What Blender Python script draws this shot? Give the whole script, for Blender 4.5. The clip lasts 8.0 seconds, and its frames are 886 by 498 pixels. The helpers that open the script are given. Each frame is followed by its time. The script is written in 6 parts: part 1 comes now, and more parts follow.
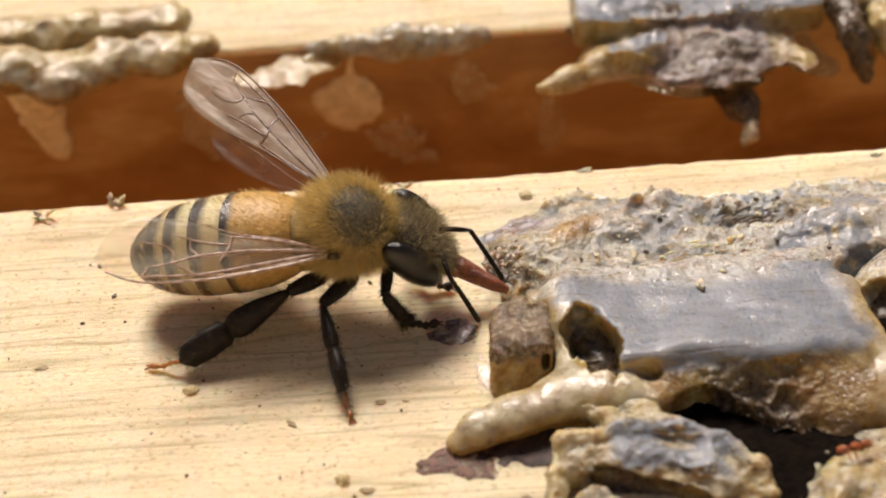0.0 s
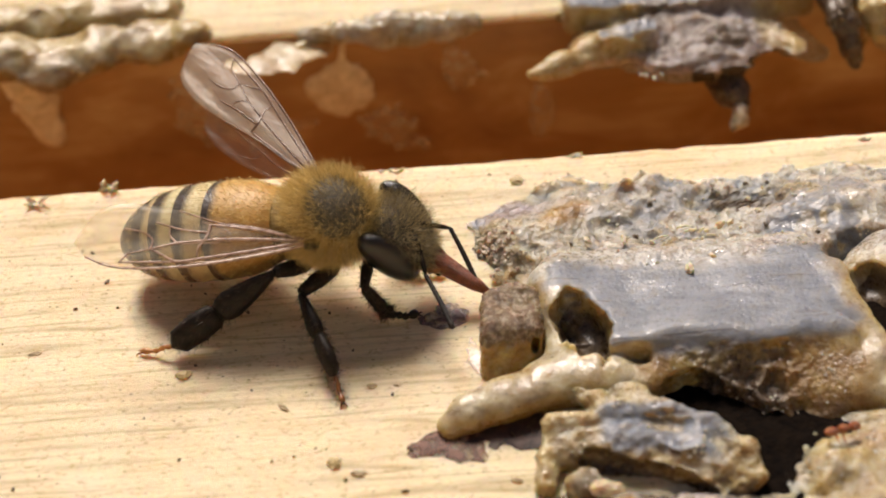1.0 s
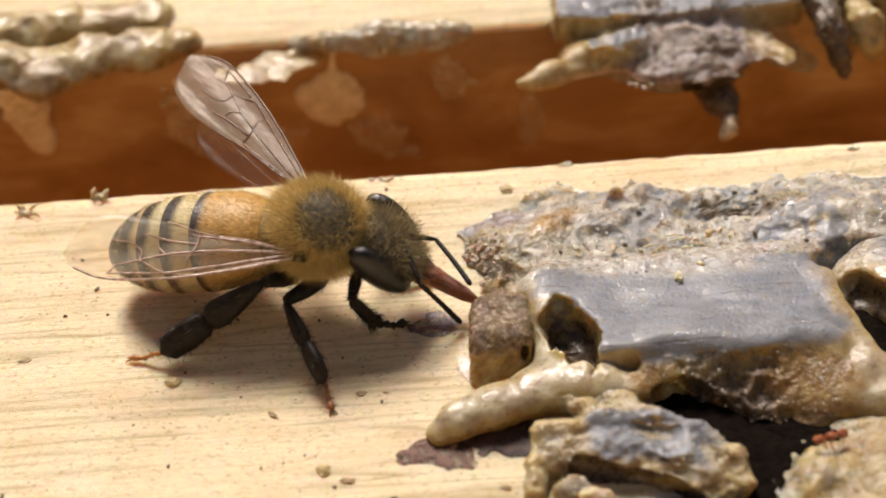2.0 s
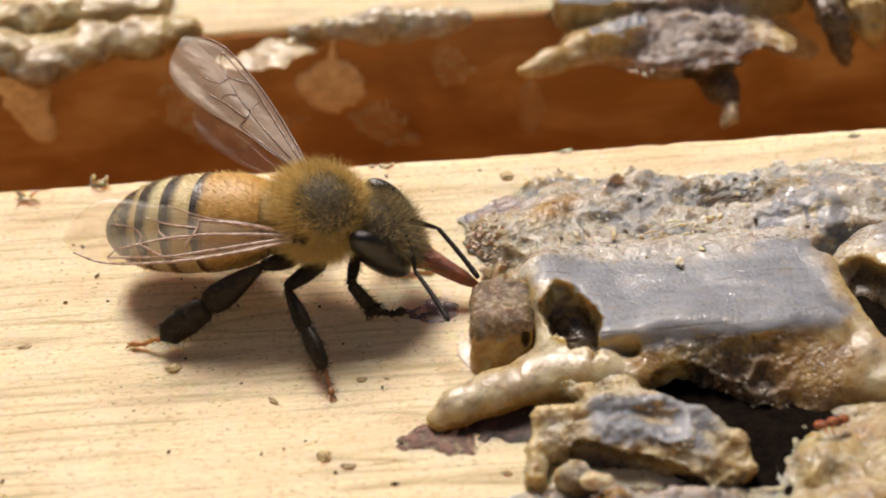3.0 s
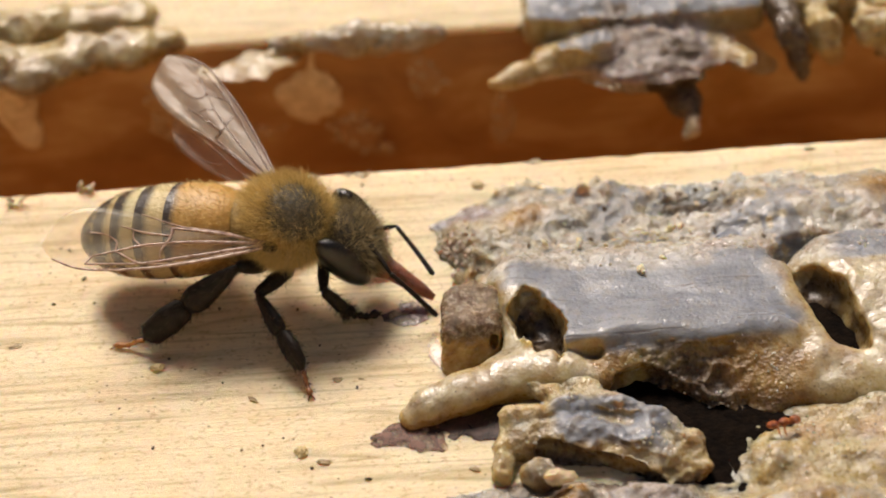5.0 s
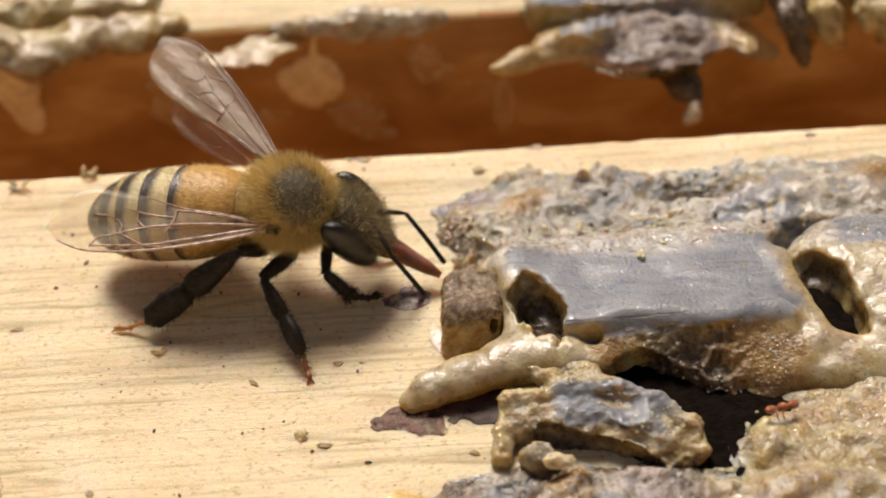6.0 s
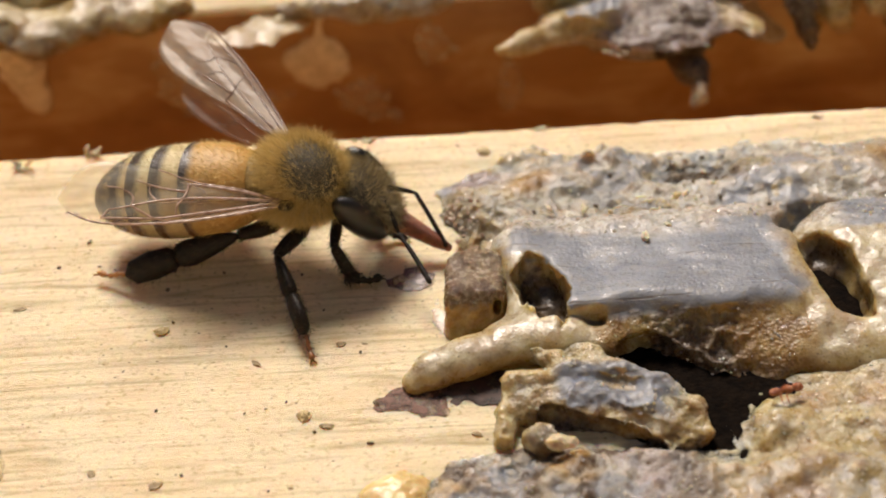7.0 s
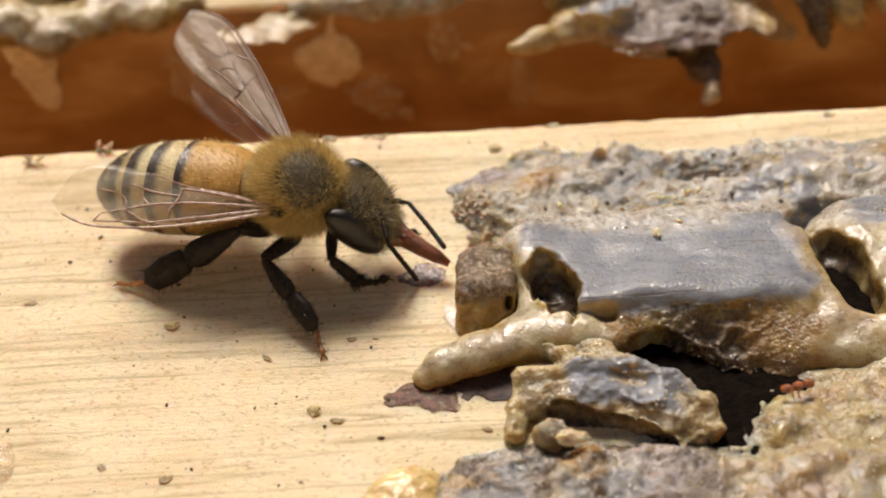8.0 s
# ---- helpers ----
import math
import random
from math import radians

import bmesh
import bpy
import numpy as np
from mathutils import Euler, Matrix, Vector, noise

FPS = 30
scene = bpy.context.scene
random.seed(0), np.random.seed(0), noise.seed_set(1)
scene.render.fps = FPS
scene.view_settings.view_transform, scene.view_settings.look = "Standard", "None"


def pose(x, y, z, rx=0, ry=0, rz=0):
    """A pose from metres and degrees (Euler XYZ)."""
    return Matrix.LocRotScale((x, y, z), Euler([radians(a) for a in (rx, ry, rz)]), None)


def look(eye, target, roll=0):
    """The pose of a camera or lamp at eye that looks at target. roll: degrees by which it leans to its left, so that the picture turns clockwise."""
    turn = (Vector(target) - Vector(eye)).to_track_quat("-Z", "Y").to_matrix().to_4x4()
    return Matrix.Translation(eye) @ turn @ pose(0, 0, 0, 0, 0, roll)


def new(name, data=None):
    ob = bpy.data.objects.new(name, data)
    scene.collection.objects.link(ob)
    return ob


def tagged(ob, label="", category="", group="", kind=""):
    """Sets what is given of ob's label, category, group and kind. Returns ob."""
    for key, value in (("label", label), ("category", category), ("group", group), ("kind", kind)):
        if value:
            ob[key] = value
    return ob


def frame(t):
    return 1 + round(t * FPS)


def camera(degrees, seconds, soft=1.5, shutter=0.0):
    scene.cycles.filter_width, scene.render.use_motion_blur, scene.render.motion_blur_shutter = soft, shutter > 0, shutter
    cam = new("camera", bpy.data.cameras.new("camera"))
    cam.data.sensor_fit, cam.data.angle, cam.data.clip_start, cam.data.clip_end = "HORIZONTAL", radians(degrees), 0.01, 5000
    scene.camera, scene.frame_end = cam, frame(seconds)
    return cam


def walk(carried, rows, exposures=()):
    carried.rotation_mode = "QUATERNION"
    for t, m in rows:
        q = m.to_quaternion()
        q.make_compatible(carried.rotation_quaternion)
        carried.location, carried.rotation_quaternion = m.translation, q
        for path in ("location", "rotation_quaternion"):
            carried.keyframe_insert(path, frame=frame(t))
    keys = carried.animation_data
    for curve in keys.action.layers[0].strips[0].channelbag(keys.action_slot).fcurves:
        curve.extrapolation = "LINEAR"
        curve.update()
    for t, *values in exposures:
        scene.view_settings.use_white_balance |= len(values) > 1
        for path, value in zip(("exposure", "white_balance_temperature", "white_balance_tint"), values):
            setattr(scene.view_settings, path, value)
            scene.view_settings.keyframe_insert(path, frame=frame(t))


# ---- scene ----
MM = 0.001


# ---- camera: eye in millimetres, yaw to the left, pitch up and lean in degrees ----
def eye_pose(x, y, z, yaw, pitch, lean):
    a, b = radians(yaw), radians(pitch)
    ahead = Vector((-math.sin(a) * math.cos(b), math.cos(a) * math.cos(b), math.sin(b)))
    eye = Vector((x, y, z)) * MM
    return look(eye, eye + ahead, lean)


cam = camera(24.0, 8.0, soft=1.9)
PATH = [
    (0.0, eye_pose(3.70, -53.57, 47.42, 0.00, -40.00, -4.12)),
    (0.1, eye_pose(3.76, -53.63, 47.36, -0.05, -40.03, -4.15)),
    (0.2, eye_pose(3.83, -53.70, 47.30, -0.07, -40.19, -4.18)),
    (0.3, eye_pose(3.89, -53.77, 47.24, -0.01, -40.38, -4.21)),
    (0.5, eye_pose(4.02, -53.91, 47.12, 0.12, -40.30, -4.27)),
    (0.8, eye_pose(3.97, -53.96, 47.37, 0.01, -40.28, -4.27)),
    (1.0, eye_pose(3.94, -53.99, 47.53, -0.04, -40.28, -4.27)),
    (1.5, eye_pose(4.03, -54.17, 47.67, -0.49, -40.20, -3.93)),
    (1.7, eye_pose(4.01, -54.19, 47.60, -0.40, -40.07, -3.93)),
    (2.8, eye_pose(3.91, -54.35, 47.24, -0.41, -39.86, -3.89)),
    (3.0, eye_pose(3.89, -54.38, 47.17, -0.43, -40.04, -3.89)),
    (3.5, eye_pose(3.86, -54.28, 47.17, -0.37, -40.20, -3.88)),
    (3.8, eye_pose(3.93, -54.80, 46.68, -0.26, -39.72, -3.83)),
    (3.9, eye_pose(3.95, -54.98, 46.51, -0.32, -39.68, -3.81)),
    (4.0, eye_pose(3.97, -55.15, 46.35, -0.16, -40.11, -3.79)),
    (4.1, eye_pose(3.83, -55.30, 47.13, -0.23, -40.69, -3.46)),
    (4.2, eye_pose(3.69, -55.44, 47.90, -1.13, -40.09, -3.12)),
    (5.3, eye_pose(4.10, -56.94, 49.53, -1.33, -40.13, -2.98)),
    (5.5, eye_pose(4.16, -56.87, 49.40, -1.19, -40.42, -3.03)),
    (6.0, eye_pose(4.21, -57.01, 49.60, -1.02, -40.46, -3.04)),
    (6.5, eye_pose(4.54, -57.17, 49.50, -0.69, -40.48, -3.18)),
    (7.0, eye_pose(4.44, -56.96, 49.27, -0.61, -40.81, -3.09)),
    (7.5, eye_pose(4.23, -57.08, 49.05, -0.39, -40.80, -3.10)),
    (8.0, eye_pose(4.37, -57.19, 48.93, -0.27, -40.59, -3.08)),
]
walk(cam, PATH, [(0.0, 0.45, 6950, 16), (4.2, 0.45, 6950, 16), (5.3, 0.35, 7050, 15), (8.0, 0.35, 7050, 15)])
cam.data.dof.use_dof, cam.data.dof.focus_distance, cam.data.dof.aperture_fstop = True, 0.0710, 66

# ---- daylight: high sun from behind the bars, clear sky ----
SUN_FROM = Vector((-0.14, 0.85, 1.0)).normalized()
world = bpy.data.worlds.new("sky")
scene.world = world
world.use_nodes = True
sky = world.node_tree.nodes.new("ShaderNodeTexSky")
sky.sky_type, sky.sun_disc = "NISHITA", False
sky.sun_elevation = math.asin(SUN_FROM.z)
sky.sun_rotation = math.atan2(SUN_FROM.x, SUN_FROM.y)
background = world.node_tree.nodes["Background"]
world.node_tree.links.new(sky.outputs[0], background.inputs[0])
background.inputs[1].default_value = 0.036
sun = new("sun", bpy.data.lights.new("sun", "SUN"))
sun.data.energy, sun.data.angle, sun.data.color = 4.6, radians(23), (1.0, 0.95, 0.88)
sun.matrix_world = look(SUN_FROM, (0, 0, 0))


# ---- materials ----
class Nodes:
    """A short hand for node trees; positions are in millimetres."""

    def __init__(self, name, sss=0.0, radius=(0.5, 0.25, 0.1)):
        self.mat = bpy.data.materials.new(name)
        self.mat.use_nodes = True
        self.tree = self.mat.node_tree
        self.bsdf = self.tree.nodes["Principled BSDF"]
        self.out = self.tree.nodes["Material Output"]
        if sss:
            self.bsdf.inputs["Subsurface Weight"].default_value = sss
            self.bsdf.inputs["Subsurface Radius"].default_value = radius
            self.bsdf.inputs["Subsurface Scale"].default_value = MM
        self.coord = self.tree.nodes.new("ShaderNodeTexCoord").outputs["Object"]

    def put(self, socket, value):
        if isinstance(value, bpy.types.NodeSocket):
            self.tree.links.new(value, socket)
        elif isinstance(value, tuple) and len(value) == 3 and socket.type == "RGBA":
            socket.default_value = (*value, 1)
        else:
            socket.default_value = value

    def at(self, scale=(1, 1, 1), turn=(0, 0, 0)):
        n = self.tree.nodes.new("ShaderNodeMapping")
        self.put(n.inputs["Vector"], self.coord)
        n.inputs["Scale"].default_value = [1000 * s for s in scale]
        n.inputs["Rotation"].default_value = [radians(a) for a in turn]
        return n.outputs[0]

    def noise(self, scale=(1, 1, 1), detail=4, rough=0.55, distort=0.0, turn=(0, 0, 0)):
        n = self.tree.nodes.new("ShaderNodeTexNoise")
        self.put(n.inputs["Vector"], self.at(scale if isinstance(scale, tuple) else (scale,) * 3, turn))
        n.inputs["Scale"].default_value, n.inputs["Detail"].default_value = 1, detail
        n.inputs["Roughness"].default_value, n.inputs["Distortion"].default_value = rough, distort
        return n.outputs["Fac"]

    def cells(self, scale, feature="F1", output="Distance"):
        n = self.tree.nodes.new("ShaderNodeTexVoronoi")
        n.feature = feature
        self.put(n.inputs["Vector"], self.at(scale if isinstance(scale, tuple) else (scale,) * 3))
        n.inputs["Scale"].default_value = 1
        return n.outputs[output]

    def ramp(self, value, *stops):
        n = self.tree.nodes.new("ShaderNodeValToRGB")
        els = n.color_ramp.elements
        while len(els) < len(stops):
            els.new(0.5)
        for e, (p, c) in zip(els, stops):
            e.position, e.color = p, (*c, 1) if isinstance(c, tuple) else (c, c, c, 1)
        self.put(n.inputs[0], value)
        return n.outputs[0]

    def mix(self, fac, a, b, mode="MIX"):
        n = self.tree.nodes.new("ShaderNodeMix")
        n.data_type, n.blend_type = "RGBA", mode
        self.put(n.inputs[0], fac), self.put(n.inputs[6], a), self.put(n.inputs[7], b)
        return n.outputs[2]

    def math(self, op, a, b=0.0):
        n = self.tree.nodes.new("ShaderNodeMath")
        n.operation = op
        self.put(n.inputs[0], a), self.put(n.inputs[1], b)
        return n.outputs[0]

    def attr(self, name, part="Color"):
        n = self.tree.nodes.new("ShaderNodeAttribute")
        n.attribute_name = name
        return n.outputs[part]

    def split(self, colour):
        n = self.tree.nodes.new("ShaderNodeSeparateColor")
        self.put(n.inputs[0], colour)
        return n.outputs

    def random(self):
        return self.tree.nodes.new("ShaderNodeObjectInfo").outputs["Random"]

    def done(self, colour, rough=0.5, bump=None, height=0.05, spec=0.5, strength=1.0):
        self.put(self.bsdf.inputs["Base Color"], colour)
        self.put(self.bsdf.inputs["Roughness"], rough)
        self.put(self.bsdf.inputs["Specular IOR Level"], spec)
        if bump is not None:
            n = self.tree.nodes.new("ShaderNodeBump")
            n.inputs["Strength"].default_value, n.inputs["Distance"].default_value = strength, height * MM
            self.put(n.inputs["Height"], bump)
            self.put(self.bsdf.inputs["Normal"], n.outputs[0])
        return self.mat


def pine_wood():
    k = Nodes("pine_wood", 0.5, (1.6, 0.8, 0.3))
    tilt = (0, 0, 1.8)
    fibre = k.noise((0.45, 16, 16), 4, 0.65, turn=tilt)
    lines = k.noise((0.03, 0.62, 0.62), 2, 0.5, 0.35, turn=tilt)
    late = k.ramp(lines, (0.40, 0.0), (0.435, 0.9), (0.46, 0.15), (0.52, 0.0), (0.548, 1.0), (0.575, 0.2), (0.62, 0.0))
    ragged = k.ramp(k.noise((0.35, 3.5, 3.5), 4, 0.6, turn=tilt), (0.35, 0.15), (0.65, 1.0))
    blotch = k.noise(0.35, 4)
    stain = k.noise((0.12, 0.55, 0.55), 4, 0.6, turn=tilt)
    colour = k.mix(k.ramp(fibre, (0.3, 0.0), (0.7, 1.0)), (0.70, 0.55, 0.34), (0.86, 0.735, 0.52))
    colour = k.mix(k.math("MULTIPLY", k.math("MULTIPLY", late, ragged), 0.8), colour, (0.30, 0.22, 0.085))
    colour = k.mix(k.ramp(stain, (0.5, 0.0), (0.72, 0.4)), colour, (0.58, 0.38, 0.17))
    colour = k.mix(k.ramp(blotch, (0.42, 0.0), (0.7, 0.4)), colour, (0.80, 0.70, 0.52))
    specks = k.cells((2.2, 3.4, 3.0))
    keep = k.ramp(k.noise(0.8, 2), (0.46, 0.0), (0.54, 1.0))
    dots = k.math("MULTIPLY", k.ramp(specks, (0.07, 0.9), (0.15, 0.0)), keep)
    colour = k.mix(dots, colour, (0.15, 0.09, 0.04))
    fine = k.ramp(k.noise((4.5, 7, 6), 3, 0.6), (0.36, 0.65), (0.48, 0.0))
    colour = k.mix(k.math("MULTIPLY", fine, k.ramp(k.noise(2.2, 2), (0.4, 0.15), (0.6, 1.0))), colour, (0.42, 0.30, 0.13))
    grain = k.math("ADD", k.math("MULTIPLY", fibre, 0.7), k.math("MULTIPLY", k.noise((4, 22, 22), 4, 0.7), 0.9))
    return k.done(colour, k.ramp(blotch, (0.3, 0.5), (0.7, 0.7)), grain, 0.07, 0.3)


def varnished_wood():
    """The side of a bar, browned with old propolis."""
    k = Nodes("propolis_varnished_wood")
    cloud = k.noise((0.16, 0.3, 0.3), 4, 0.6, 0.4)
    fibre = k.noise((0.12, 2.5, 2.5), 3)
    colour = k.ramp(cloud, (0.3, (0.24, 0.10, 0.026)), (0.5, (0.38, 0.185, 0.055)), (0.66, (0.54, 0.34, 0.14)))
    colour = k.mix(k.ramp(fibre, (0.45, 0.0), (0.7, 0.45)), colour, (0.34, 0.15, 0.045))
    return k.done(colour, 0.42, fibre, 0.06, 0.4)


def wax_material():
    """Burr comb: smeared grey film, yellow wax, dark propolis with painted shade, amber and violet resin and pale
    crust, told apart by the mesh's 'blend' and 'more' colours.
    """
    k = Nodes("burr_comb_wax", 0.6, (1.0, 0.72, 0.42))
    film, yellow, dark = k.split(k.attr("blend"))[:3]
    amber, violet, grain = k.split(k.attr("more"))[:3]
    big, mid, small = k.noise(0.55, 4), k.noise(1.7, 5, 0.6), k.noise(5, 5, 0.7)
    smear = k.noise((0.3, 1.1, 1.1), 4, 0.62, 1.2)
    hair_lines = k.ramp(k.noise((0.3, 7, 4), 2, 0.5, 0.3), (0.62, 0.0), (0.70, 0.5))
    crust = k.ramp(mid, (0.26, (0.12, 0.09, 0.055)), (0.40, (0.25, 0.22, 0.17)), (0.50, (0.34, 0.315, 0.265)), (0.68, (0.52, 0.50, 0.45)))
    crust = k.mix(k.ramp(big, (0.50, 0.0), (0.64, 0.5)), crust, (0.29, 0.235, 0.215))
    grey = k.ramp(smear, (0.26, (0.10, 0.108, 0.125)), (0.5, (0.15, 0.16, 0.183)), (0.74, (0.20, 0.21, 0.232)))
    grey = k.mix(k.ramp(big, (0.46, 0.0), (0.66, 0.55)), grey, (0.235, 0.243, 0.262))
    grey = k.mix(k.ramp(mid, (0.54, 0.0), (0.70, 0.3)), grey, (0.22, 0.185, 0.13))
    grey = k.mix(hair_lines, grey, (0.10, 0.085, 0.075))
    gold = k.ramp(mid, (0.26, (0.22, 0.14, 0.04)), (0.45, (0.32, 0.24, 0.095)), (0.58, (0.37, 0.31, 0.165)), (0.74, (0.46, 0.41, 0.28)))
    gold = k.mix(k.ramp(big, (0.50, 0.0), (0.66, 0.35)), gold, (0.32, 0.20, 0.07))
    honey = k.ramp(k.noise(0.9, 4, 0.6), (0.32, (0.12, 0.056, 0.013)), (0.5, (0.23, 0.13, 0.036)), (0.7, (0.36, 0.245, 0.09)))
    lilac = k.ramp(mid, (0.35, (0.10, 0.062, 0.052)), (0.55, (0.21, 0.165, 0.16)), (0.7, (0.38, 0.345, 0.345)))
    brown = k.ramp(small, (0.30, (0.018, 0.011, 0.006)), (0.47, (0.06, 0.036, 0.018)), (0.62, (0.10, 0.066, 0.038)), (0.78, (0.28, 0.24, 0.19)))
    soft = k.math("MULTIPLY", k.math("SUBTRACT", mid, 0.5), 1.1)

    def edge(v):
        return k.ramp(k.math("ADD", v, soft), (0.12, 0.0), (0.88, 1.0))

    honeyed = k.ramp(k.noise(0.7, 5, 0.6, 0.6), (0.48, 0.0), (0.64, 0.8))
    gold = k.mix(honeyed, gold, honey)
    crust = k.mix(k.ramp(k.noise(1.1, 4, 0.6, 0.5), (0.54, 0.0), (0.66, 0.65)), crust, k.mix(0.5, honey, lilac))
    colour = k.mix(edge(yellow), crust, gold)
    colour = k.mix(edge(violet), colour, lilac)
    colour = k.mix(edge(amber), colour, honey)
    colour = k.mix(edge(film), colour, grey)
    colour = k.mix(edge(dark), colour, brown)
    frost = k.math("MULTIPLY", k.ramp(k.noise(7, 5, 0.75), (0.54, 0.0), (0.68, 0.5)), k.ramp(k.noise(0.8, 4, 0.6), (0.46, 0.0), (0.62, 1.0)))
    colour = k.mix(k.math("MULTIPLY", frost, k.ramp(k.math("MAXIMUM", k.math("MULTIPLY", film, 0.8), k.math("MAXIMUM", dark, amber)), (0.2, 1.0), (0.9, 0.25))), colour, (0.58, 0.555, 0.50))
    dots = k.ramp(k.cells(4.2), (0.10, 0.85), (0.20, 0.0))
    keep = k.math("MULTIPLY", k.ramp(k.noise(1.3, 2), (0.50, 0.0), (0.56, 1.0)), k.ramp(film, (0.2, 0.9), (0.6, 0.6)))
    colour = k.mix(k.math("MULTIPLY", dots, keep), colour, (0.08, 0.05, 0.03))
    gloss = k.mix(film, k.ramp(small, (0.35, 0.26), (0.65, 0.54)), k.ramp(small, (0.35, 0.30), (0.65, 0.55)))
    facets = k.ramp(k.split(k.cells(8, output="Color"))[0], (0.74, 0.0), (0.78, 1.0))
    gloss = k.mix(k.math("MULTIPLY", facets, k.ramp(grain, (0.0, 0.5), (0.6, 1.0))), gloss, (0.14, 0.14, 0.14))
    flat = k.ramp(k.math("SUBTRACT", grain, k.math("MULTIPLY", film, 0.8)), (0.1, 0.22), (0.8, 0.85))
    grit = k.math("ADD", k.math("MULTIPLY", k.cells(8), 0.8), k.math("ADD", small, k.math("MULTIPLY", mid, 1.2)))
    bump = k.math("ADD", k.math("MULTIPLY", grit, flat), k.math("ADD", k.math("MULTIPLY", smear, 0.10), k.math("MULTIPLY", k.math("MULTIPLY", hair_lines, film), -0.4)))
    k.put(k.bsdf.inputs["Subsurface Weight"], k.ramp(dark, (0.2, 0.8), (0.8, 0.2)))
    k.bsdf.inputs["Coat Weight"].default_value = 0.05
    k.put(k.bsdf.inputs["Coat Roughness"], k.ramp(mid, (0.4, 0.06), (0.62, 0.35)))
    return k.done(colour, gloss, bump, 0.055, k.ramp(film, (0.2, 0.45), (0.8, 0.2)))


def amber(name, a, b, rough=0.2, scale=2.0, sss=0.5):
    k = Nodes(name, sss, (0.5, 0.2, 0.06))
    n = k.noise(scale, 4, 0.6)
    return k.done(k.ramp(n, (0.35, a), (0.65, b)), rough, k.noise(scale * 3, 4), 0.08, 0.6)


def knob_material():
    """Clear amber resin under a dark crust."""
    k = Nodes("crusted_resin", 0.6, (0.7, 0.3, 0.08))
    big, small = k.noise(1.0, 4, 0.6, 0.5), k.noise(5, 5, 0.7)
    resin = k.ramp(big, (0.34, (0.14, 0.065, 0.017)), (0.5, (0.34, 0.20, 0.055)), (0.66, (0.56, 0.42, 0.18)))
    crust = k.ramp(small, (0.35, (0.04, 0.024, 0.012)), (0.5, (0.13, 0.085, 0.045)), (0.68, (0.34, 0.27, 0.17)))
    rise = k.tree.nodes.new("ShaderNodeSeparateXYZ")
    k.put(rise.inputs[0], k.at())
    high = k.ramp(k.math("ADD", k.math("MULTIPLY", rise.outputs[2], 0.5), k.math("MULTIPLY", big, 0.8)), (0.92, 0.0), (1.2, 0.9))
    return k.done(k.mix(high, resin, crust), k.ramp(small, (0.4, 0.1), (0.6, 0.36)), k.math("ADD", small, big), 0.09, 0.5)


def glaze(name, a, b, alpha, rough=0.12, patchy=0.2):
    """A thin, see-through film of honey, propolis or painted shade on the wood."""
    k = Nodes(name)
    n = k.noise(1.8, 4, 0.65)
    k.put(k.bsdf.inputs["Alpha"], k.ramp(n, (0.38, alpha * patchy), (0.58, alpha)))
    return k.done(k.ramp(n, (0.35, a), (0.65, b)), rough, k.noise(5, 3), 0.05, 0.6)


def abdomen_material():
    k = Nodes("banded_abdomen", 0.12, (0.3, 0.12, 0.04))
    dark, pale, under = k.split(k.attr("blend"))[:3]
    n = k.noise((6, 2, 2), 4, 0.6)
    orange = k.ramp(n, (0.3, (0.37, 0.19, 0.035)), (0.7, (0.50, 0.29, 0.075)))
    straw = k.ramp(n, (0.3, (0.46, 0.40, 0.20)), (0.7, (0.58, 0.53, 0.33)))
    colour = k.mix(pale, orange, straw)
    colour = k.mix(dark, colour, (0.040, 0.030, 0.024))
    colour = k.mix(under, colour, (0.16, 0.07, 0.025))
    return k.done(colour, k.ramp(dark, (0.0, 0.5), (1.0, 0.26)), k.noise(12, 3), 0.02, 0.45)


def plated(name, a, b, rough=0.35, scale=4.0, height=0.02, spec=0.5):
    k = Nodes(name)
    n = k.noise(scale, 4, 0.6)
    return k.done(k.ramp(n, (0.35, a), (0.65, b)), rough, k.noise(scale * 3, 3), height, spec)


def hair_material(name, a, b):
    """Fine hair that also lets light through."""
    k = Nodes(name)
    n = k.tree.nodes.new("ShaderNodeNewGeometry").outputs["Random Per Island"]
    tint = k.ramp(n, (0.0, a), (1.0, b))
    glow = k.tree.nodes.new("ShaderNodeBsdfTranslucent")
    k.put(glow.inputs["Color"], tint)
    both = k.tree.nodes.new("ShaderNodeMixShader")
    both.inputs[0].default_value = 0.22
    k.put(both.inputs[1], k.bsdf.outputs[0]), k.put(both.inputs[2], glow.outputs[0])
    k.put(k.out.inputs["Surface"], both.outputs[0])
    return k.done(tint, 0.5, spec=0.3)


def wing_membrane(name, lo, hi):
    k = Nodes(name)
    clear = k.tree.nodes.new("ShaderNodeBsdfTransparent")
    clear.inputs[0].default_value = (0.97, 0.94, 0.90, 1)
    both = k.tree.nodes.new("ShaderNodeMixShader")
    k.put(both.inputs[0], k.ramp(k.noise((0.6, 1.5, 1.5), 3), (0.3, lo), (0.7, hi)))
    k.put(both.inputs[1], clear.outputs[0]), k.put(both.inputs[2], k.bsdf.outputs[0])
    k.put(k.out.inputs["Surface"], both.outputs[0])
    k.bsdf.inputs["Transmission Weight"].default_value = 0.0
    return k.done((0.72, 0.70, 0.58), 0.3, k.noise((0.5, 1.6, 1.6), 3), 0.07, 0.8)


